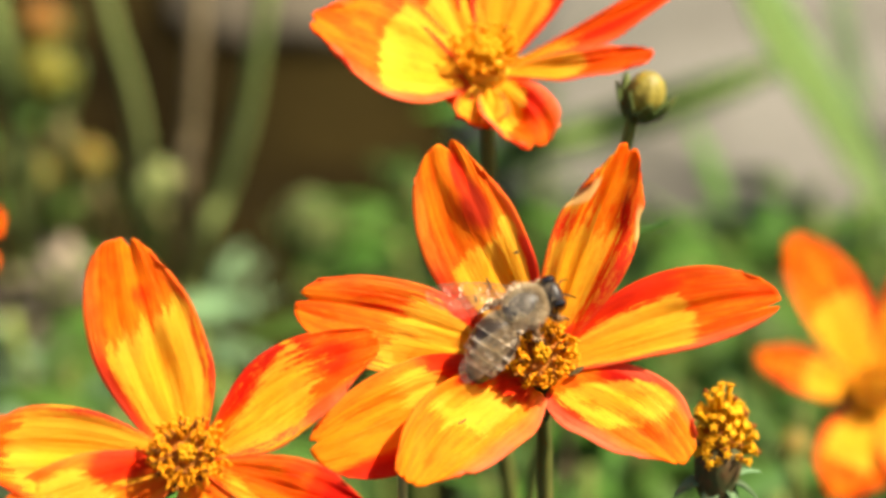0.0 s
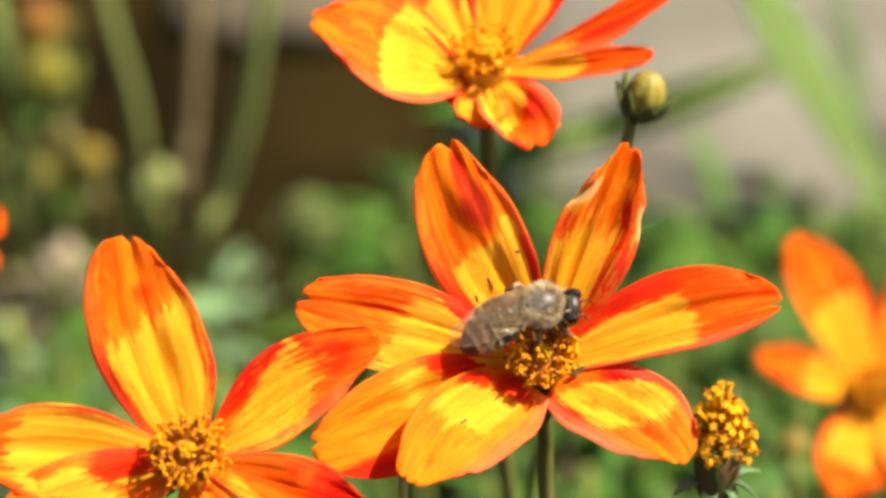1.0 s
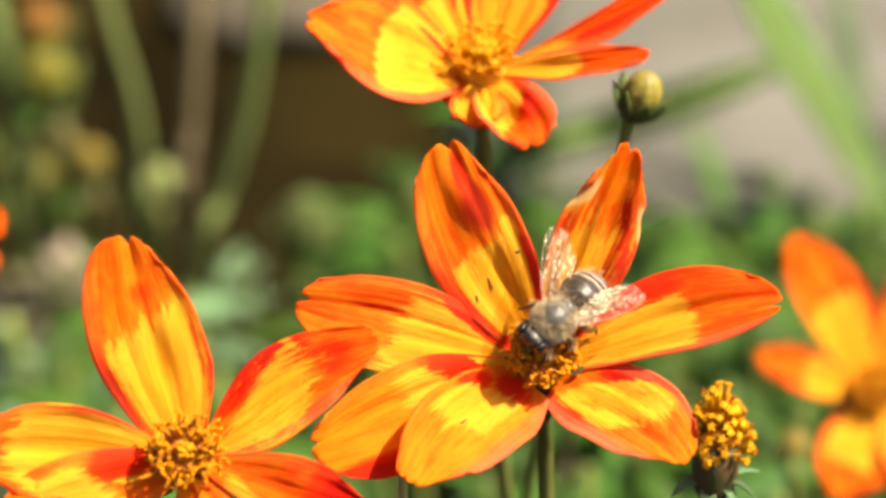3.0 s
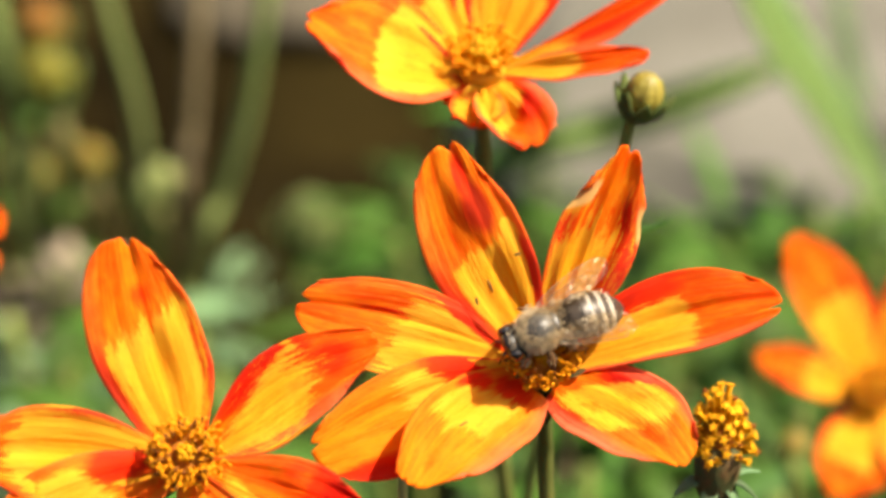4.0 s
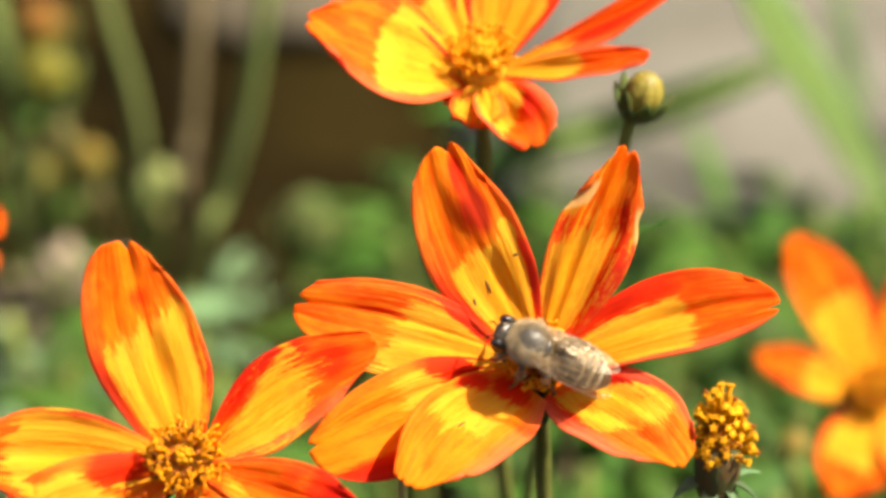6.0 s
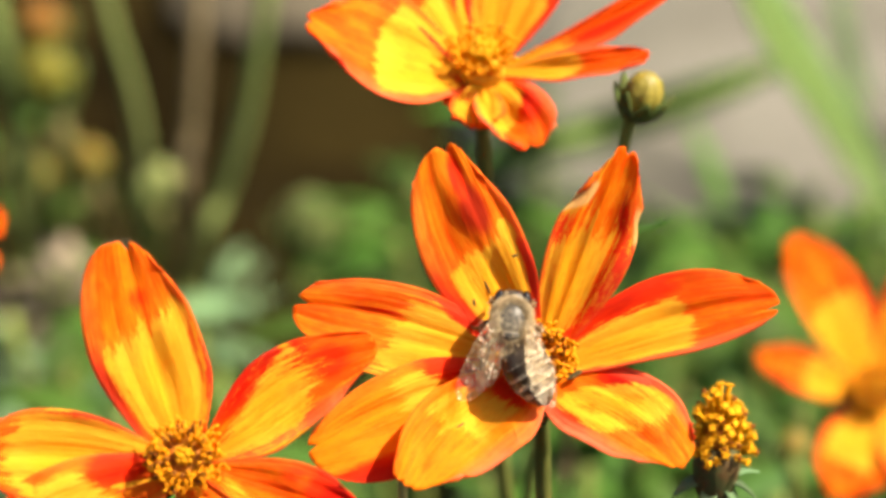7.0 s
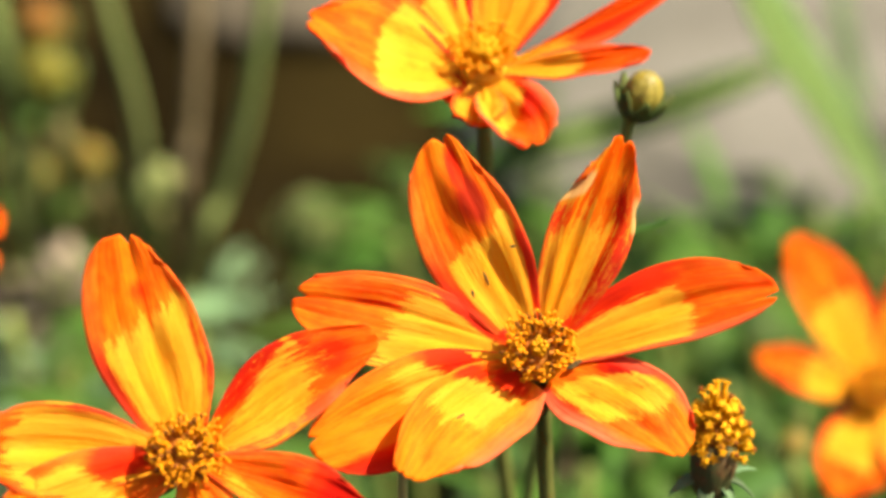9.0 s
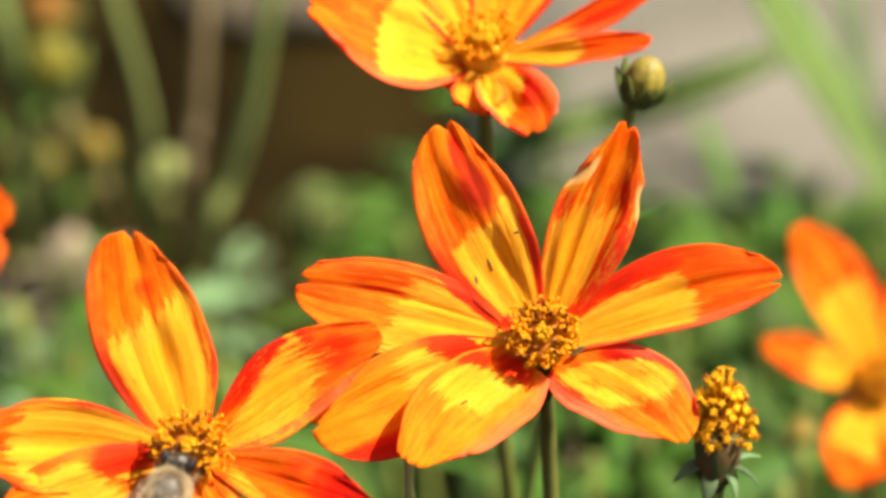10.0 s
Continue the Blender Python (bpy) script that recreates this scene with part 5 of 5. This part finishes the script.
    for sgn in (1, -1):
        wings.append((sgn, wing("fore_wing", root, sgn, 8.3 * MM, 2.5 * MM, (-0.2 * MM, sgn * 1.3 * MM, 1.2 * MM), "clear veined fore wing"), 1.0))
        wings.append((sgn, wing("hind_wing", root, sgn, 5.9 * MM, 1.9 * MM, (-0.9 * MM, sgn * 1.25 * MM, 1.05 * MM), "clear veined hind wing"), 0.82))
    return root, belly, wings, head


bee, belly, wings, bee_head = build_bee()

# ---------------------------------------------------------------- how things move
# seconds, then mm across x, y, z, then a lean to the side in degrees
SWAY_MAIN = [
    (0, -0.11, -0.01, -0.02, 0),
    (0.5, -0.16, 0.05, 0.09, 0),
    (1, 0.00, 0.00, 0.00, 0),
    (1.5, -0.11, 0.04, 0.07, 0),
    (2, -0.11, 0.01, 0.02, 0),
    (2.5, 0.00, 0.01, 0.02, 0),
    (4, 0.00, -0.11, -0.18, 0),
    (4.5, -0.05, -0.13, -0.23, 0),
    (5, -0.03, -0.14, -0.25, 0),
    (5.5, -0.11, -0.13, -0.23, 0),
    (7, -0.26, -0.17, -0.30, 0),
    (7.5, -0.16, -0.20, -0.34, 0),
    (7.8, -0.21, -0.16, -0.27, 0),
    (8, -0.24, -0.05, -0.09, -0.3),
    (8.1, -0.37, 0.21, 0.36, -0.7),
    (8.2, -0.47, 0.34, 0.59, -0.85),
    (8.5, -0.45, 0.29, 0.50, -0.85),
    (9, -0.29, 0.28, 0.48, -0.8),
    (9.5, -0.47, 0.34, 0.59, -0.8),
    (10, -0.53, 0.37, 0.64, -0.8)]
SWAY_LEFT = [
    (0, -0.08, -0.08, -0.13, 0),
    (0.5, -0.08, 0.04, 0.07, 0),
    (1, 0.00, 0.00, 0.00, 0),
    (1.5, -0.05, -0.00, -0.00, 0),
    (2, -0.15, 0.03, 0.04, 0),
    (2.5, -0.18, 0.03, 0.04, 0),
    (4, -0.15, -0.08, -0.13, 0),
    (4.5, -0.23, -0.11, -0.20, 0),
    (5, -0.20, -0.10, -0.17, 0),
    (5.5, -0.23, -0.18, -0.31, 0),
    (7, -0.30, -0.23, -0.39, 0),
    (7.5, -0.25, -0.24, -0.42, 0),
    (8, -0.30, -0.20, -0.35, 0),
    (8.2, -0.35, -0.08, -0.13, 0),
    (8.5, -0.35, 0.05, 0.09, 0),
    (9, -0.20, 0.08, 0.13, 0),
    (9.5, -0.35, 0.10, 0.17, 0),
    (9.7, -0.35, 0.05, 0.09, 0),
    (10, -0.40, -0.30, -0.52, 0)]
SWAY_UPPER = [
    (0, 0.00, 0.00, 0.00, 0),
    (0.5, -0.18, -0.00, -0.00, 0),
    (1, 0.00, 0.00, 0.00, 0),
    (1.5, -0.27, 0.03, 0.05, 0),
    (2, -0.36, -0.00, -0.00, 0),
    (2.5, -0.42, 0.03, 0.05, 0),
    (4, -0.42, -0.00, -0.00, 0),
    (5, -0.36, -0.00, -0.00, 0),
    (7, -0.42, -0.03, -0.05, 0),
    (8, -0.30, -0.03, -0.05, 0),
    (8.5, -0.67, 0.09, 0.16, 0),
    (9, -0.30, 0.06, 0.10, 0),
    (9.5, -0.42, 0.15, 0.26, 0),
    (10, -0.85, 0.12, 0.21, 0)]
SWAY_BUD = [
    (0, 0.00, 0.00, 0.00, 0),
    (0.5, -0.23, 0.03, 0.05, 0),
    (1, 0.00, 0.00, 0.00, 0),
    (2, -0.18, -0.00, -0.00, 0),
    (2.5, -0.35, 0.03, 0.05, 0),
    (4, -0.18, -0.03, -0.05, 0),
    (7, -0.23, -0.00, -0.00, 0),
    (7.5, -0.15, -0.04, -0.08, 0),
    (8, -0.06, -0.04, -0.08, 0),
    (8.5, -0.53, 0.09, 0.15, 0),
    (9, -0.23, 0.03, 0.05, 0),
    (9.5, -0.53, 0.12, 0.20, 0),
    (10, -0.70, 0.15, 0.25, 0)]
SWAY_SEED = [
    (0, 0.05, -0.03, -0.05, 0),
    (0.5, -0.11, 0.05, 0.09, 0),
    (1, 0.00, 0.00, 0.00, 0),
    (2.5, -0.22, -0.00, -0.00, 0),
    (4, 0.00, -0.03, -0.05, 0),
    (5.5, 0.05, -0.07, -0.12, 0),
    (7, -0.08, -0.04, -0.07, 0),
    (8, 0.00, -0.08, -0.14, 0),
    (8.5, -0.38, 0.08, 0.14, 0),
    (9, -0.38, 0.08, 0.14, 0),
    (9.5, -0.44, 0.18, 0.31, 0),
    (10, -0.55, 0.14, 0.24, 0)]
# seconds, mm, degrees
BEE_PATH = [
    (0, -1.66, -2.06, 266.38, 42.6, -25.8, 9.6),
    (0.2, -1.40, -2.23, 266.18, 42.7, -10.2, -3.4),
    (0.4, -1.66, -1.96, 266.41, 42.2, -5.4, -8.5),
    (0.6, -1.41, -2.00, 266.37, 42.1, -4.6, -8.9),
    (0.8, -0.71, -2.15, 266.24, 42.8, -10.0, -8.2),
    (1, -0.19, -1.93, 266.44, 41.9, -4.5, -11.3),
    (1.2, -0.43, -1.54, 266.77, 40.7, -0.2, -17.3),
    (1.4, -0.89, -1.69, 266.62, 37.2, 9.4, -27.2),
    (1.6, 0.25, -1.92, 266.38, 35.5, 6.5, -33.8),
    (1.8, 0.77, -2.09, 266.18, 29.2, 10.4, -46.7),
    (2, 0.32, -1.72, 266.42, 19.8, 6.4, -64.3),
    (2.2, 0.38, -1.96, 266.18, 15.7, 5.3, -70.4),
    (2.3, 1.18, -1.82, 266.32, 10.1, 12.1, -76.7),
    (2.4, 1.65, -2.39, 265.83, 1.9, 17.9, -87.4),
    (2.5, 1.98, -2.81, 265.50, -4.9, 24.6, -97.1),
    (2.7, 1.74, -2.35, 265.97, -21.0, 24.1, -121.6),
    (3.2, 0.37, -3.51, 264.96, -33.0, 14.9, -143.0),
    (3.8, -0.23, -4.19, 264.37, -37.7, 10.2, -154.7),
    (4, -0.56, -3.73, 264.81, -38.8, 14.3, -159.2),
    (4.2, -0.42, -3.85, 264.70, -39.0, 13.3, -159.9),
    (4.4, -0.28, -3.93, 264.62, -37.9, 14.7, -156.4),
    (4.5, -0.21, -4.35, 264.23, -34.9, 18.2, -148.4),
    (4.6, -0.19, -4.39, 264.19, -36.4, 14.4, -151.5),
    (4.8, -0.50, -4.44, 264.14, -36.3, 12.1, -150.8),
    (5, -0.64, -5.41, 263.24, -33.2, 14.5, -143.4),
    (5.2, -0.53, -5.33, 263.35, -36.6, 16.3, -152.6),
    (5.4, -0.65, -5.05, 263.64, -42.7, -10.5, -176.8),
    (5.5, -1.01, -4.86, 263.81, -42.4, -8.8, -178.1),
    (5.7, -0.83, -4.97, 263.72, -42.6, -12.1, 180.0),
    (6.2, -1.84, -4.20, 264.42, -37.1, -27.8, 153.8),
    (6.8, -2.86, -3.31, 265.23, 4.3, -45.8, 83.6),
    (7, -2.96, -3.03, 265.48, 3.9, -45.8, 84.2),
    (7.2, -2.91, -2.83, 265.66, 1.6, -46.0, 87.6),
    (7.4, -3.14, -3.30, 265.26, -23.9, -42.4, 126.9),
    (7.5, -3.13, -3.55, 265.02, -35.6, -31.9, 149.9),
    (7.6, -3.33, -3.63, 264.97, -39.1, -33.7, 157.4),
    (7.7, -3.56, -3.47, 265.10, -40.5, -26.0, 163.7),
    (7.8, -3.60, -2.92, 265.59, -40.8, -23.9, 165.2),
    (7.9, -3.45, -2.39, 266.07, -40.5, -26.6, 163.2),
    (8, -4.8, -9.8, 272.0, -41.7, -12.5, 172.6),
    (8.1, -15.85, -11.27, 268.49, -41.1, -21.4, 166.9),
    (8.2, -27.64, -21.71, 248.40, -41.4, 41.4, -159.6),
    (8.3, -25.68, -25.68, 245.52, -42.0, 3.0, 174.8),
    (8.4, -23.55, -25.02, 246.67, 27.9, -43.9, 46.3),
    (8.5, -19.68, -22.10, 251.73, -24.7, -46.7, 127.8),
    (8.6, -23.29, -18.62, 256.75, -22.4, -48.3, 124.0),
    (8.7, -25.81, -19.31, 255.55, -27.9, -43.9, 133.7),
    (8.8, -35.94, -19.46, 255.30, -11.2, -52.7, 106.6),
    (8.9, -40.84, -19.48, 255.26, 0.0, -54.0, 90.0),
    (9, -43.42, -21.27, 252.16, 27.9, -43.9, 46.3),
    (9.3, -38.87, -23.17, 248.86, 38.6, -22.2, 21.5),
    (9.5, -36.97, -21.27, 252.16, 27.9, -43.9, 46.3),
    (9.6, -35.47, -19.61, 255.04, 11.2, -52.7, 73.4),
    (9.7, -32.65, -19.12, 254.89, 0.0, -54.0, 90.0),
    (9.8, -33.73, -20.1, 256.1, 11.2, -52.7, 73.4),
    (9.9, -34.34, -20.2, 256.0, 16.3, -51.2, 65.7),
    (10, -33.80, -19.7, 256.95, 19.1, -50.1, 61.4)]
# seconds, then turn and lift of the abdomen on its joint
BELLY = [
    (0, 31.34, -4.305),
    (0.2, 23.51, 0.2867),
    (0.4, 33.02, -1.383),
    (0.6, 31.62, -0.8474),
    (0.8, 26.06, 3.148),
    (1, 35.03, -0.392),
    (1.2, 43.55, -1.245),
    (1.4, 25.52, -18.46),
    (1.6, 16.84, -22.02),
    (1.8, 22.44, -19.27),
    (2, 21.12, -23.15),
    (2.2, 9.907, -19.7),
    (2.3, 13.69, -21.84),
    (2.4, 13.43, -18.35),
    (2.5, 12.7, -15.32),
    (2.7, 3.859, -21.6),
    (3.2, 7.663, -12.12),
    (3.8, 10.46, -15.83),
    (4, -5.493, -2.808),
    (4.2, -3.702, -4.076),
    (4.4, 0.8934, -14.23),
    (4.5, -5.064, -11.43),
    (4.6, -0.1924, -14.65),
    (4.8, -0.7806, -16.27),
    (5, -1.068, -7.823),
    (5.2, -0.7922, 8.497),
    (5.4, 8.658, -23.21),
    (5.5, 4.458, -19.82),
    (5.7, 9.124, -18.7),
    (6.2, 0.9802, -5.943),
    (6.8, 40.34, -11.64),
    (7, 36.87, -12.02),
    (7.2, 29.79, -12.46),
    (7.4, 7.17, -9.037),
    (7.5, -2.611, -6.764),
    (7.6, -2.405, -0.5999),
    (7.7, -5.153, -1.442),
    (7.8, -6.178, -1.771),
    (7.9, -0.4819, -0.134),
    (8, -3.637, -1.143),
    (8.1, -2.807, -0.8267),
    (8.2, 0, 0),
    (8.3, 0, 0),
    (8.4, 0, 0),
    (8.5, 0, 0),
    (8.6, 0, 0),
    (8.7, 0, 0),
    (8.8, 0, 0),
    (8.9, 0, 0),
    (9, 0, 0),
    (9.3, 0, 0),
    (9.5, 0, 0),
    (9.6, 0, 0),
    (9.7, 0, 0),
    (9.8, 0, 0),
    (9.9, 0, 0),
    (10, 0, 0)]
# seconds, then how far the head is tucked in
TUCK = [(0, 0), (1.4, 0), (1.9, 0.3), (2.5, 0.2), (3.8, 0.1), (5.7, 0.1), (6.8, 1), (7.2, 0.9), (7.6, 0.4), (8.0, 0), (10.0, 0)]
# seconds, how far the pair of either side is spread from the abdomen, and how far both stand up
WINGS = [(0, 52, -8), (0.2, 34, -8), (0.4, 14, -8), (1.0, -2, -8), (1.4, -6, -8), (1.8, -4, -4), (2.0, 6, 6), (2.2, 22, 20), (2.4, 32, 32), (2.5, 24, 24), (2.7, 24, 32), (3.2, 20, 38), (3.8, 20, 44), (4.0, 12, 18), (4.2, 12, 18), (4.4, 16, 44), (4.5, 14, 40), (4.7, 12, 26), (4.8, 20, 26, 0.3), (4.9, 40, 40, 1), (5.0, 46, 46, 1), (5.1, 40, 40, 0.9), (5.2, 8, 12), (5.4, -8, -8), (5.7, -8, -8), (6.2, 16, -10), (6.8, 50, -12), (7.0, 52, -12), (7.2, 46, -6), (7.5, 34, -6), (7.7, 46, 24), (7.9, 60, 60), (8.0, 78, 78)]


def motions():
    for root, head, rows in ((main_flower, MAIN[0], SWAY_MAIN), (left_flower, LEFT[0], SWAY_LEFT), (upper_flower, UPPER[0], SWAY_UPPER), (near_bud, (0.021, 0.05, 0.32), SWAY_BUD), (seed, (0.02, 0, 0.25), SWAY_SEED)):
        base, head = root.location.copy(), Vector(head)
        keys = []
        for t, x, y, z, lean in rows:
            turn = Matrix.Rotation(radians(lean), 4, "Y")
            m = Matrix.Translation(head + Vector((x, y, z)) * MM) @ turn @ Matrix.Translation(base - head)
            keys.append((t, m))
        walk(root, keys)
    walk(bee, [(t, pose(x * MM, y * MM, z * MM, a, b, c)) for t, x, y, z, a, b, c in BEE_PATH])
    walk(belly, [(t, pose(-1.75 * MM, 0, -0.1 * MM, 0, lift, turn)) for t, turn, lift in BELLY])
    walk(bee_head, [(t, pose((2.45 - 0.75 * k) * MM, 0, (-0.75 - 0.6 * k) * MM, 0, 22 * k, 0)) for t, k in TUCK])
    for sgn, ob, share in wings:
        p = ob.location.copy()
        rows = []
        for t, left, right, *high in WINGS:
            up = high[0] if high else 0
            spread = left if sgn > 0 else right
            follow = float(np.interp(t, [r[0] for r in BELLY], [r[1] for r in BELLY])) * 0.85
            droop = float(np.interp(t, [r[0] for r in BELLY], [r[2] for r in BELLY])) * 0.7
            rows.append((t, pose(*p, sgn * (78 * up - (1 - up) * max(8, min(28, 28 - spread * 0.5))), 4 + droop, follow - sgn * spread * share)))
        rows = [r for r in rows if r[0] < 7.95]
        for k in range(0, 54):
            flap = 22 if k % 2 else -56
            rows.append((8.0 + k / 30, pose(*p, -sgn * (8 + flap), 6, -sgn * 76 * share)))
        rows.append((9.9, pose(*p, -sgn * 12, 6, -sgn * 40 * share)))
        rows.append((10.0, pose(*p, -sgn * 10, 6, -sgn * 32 * share)))
        walk(ob, rows)


motions()
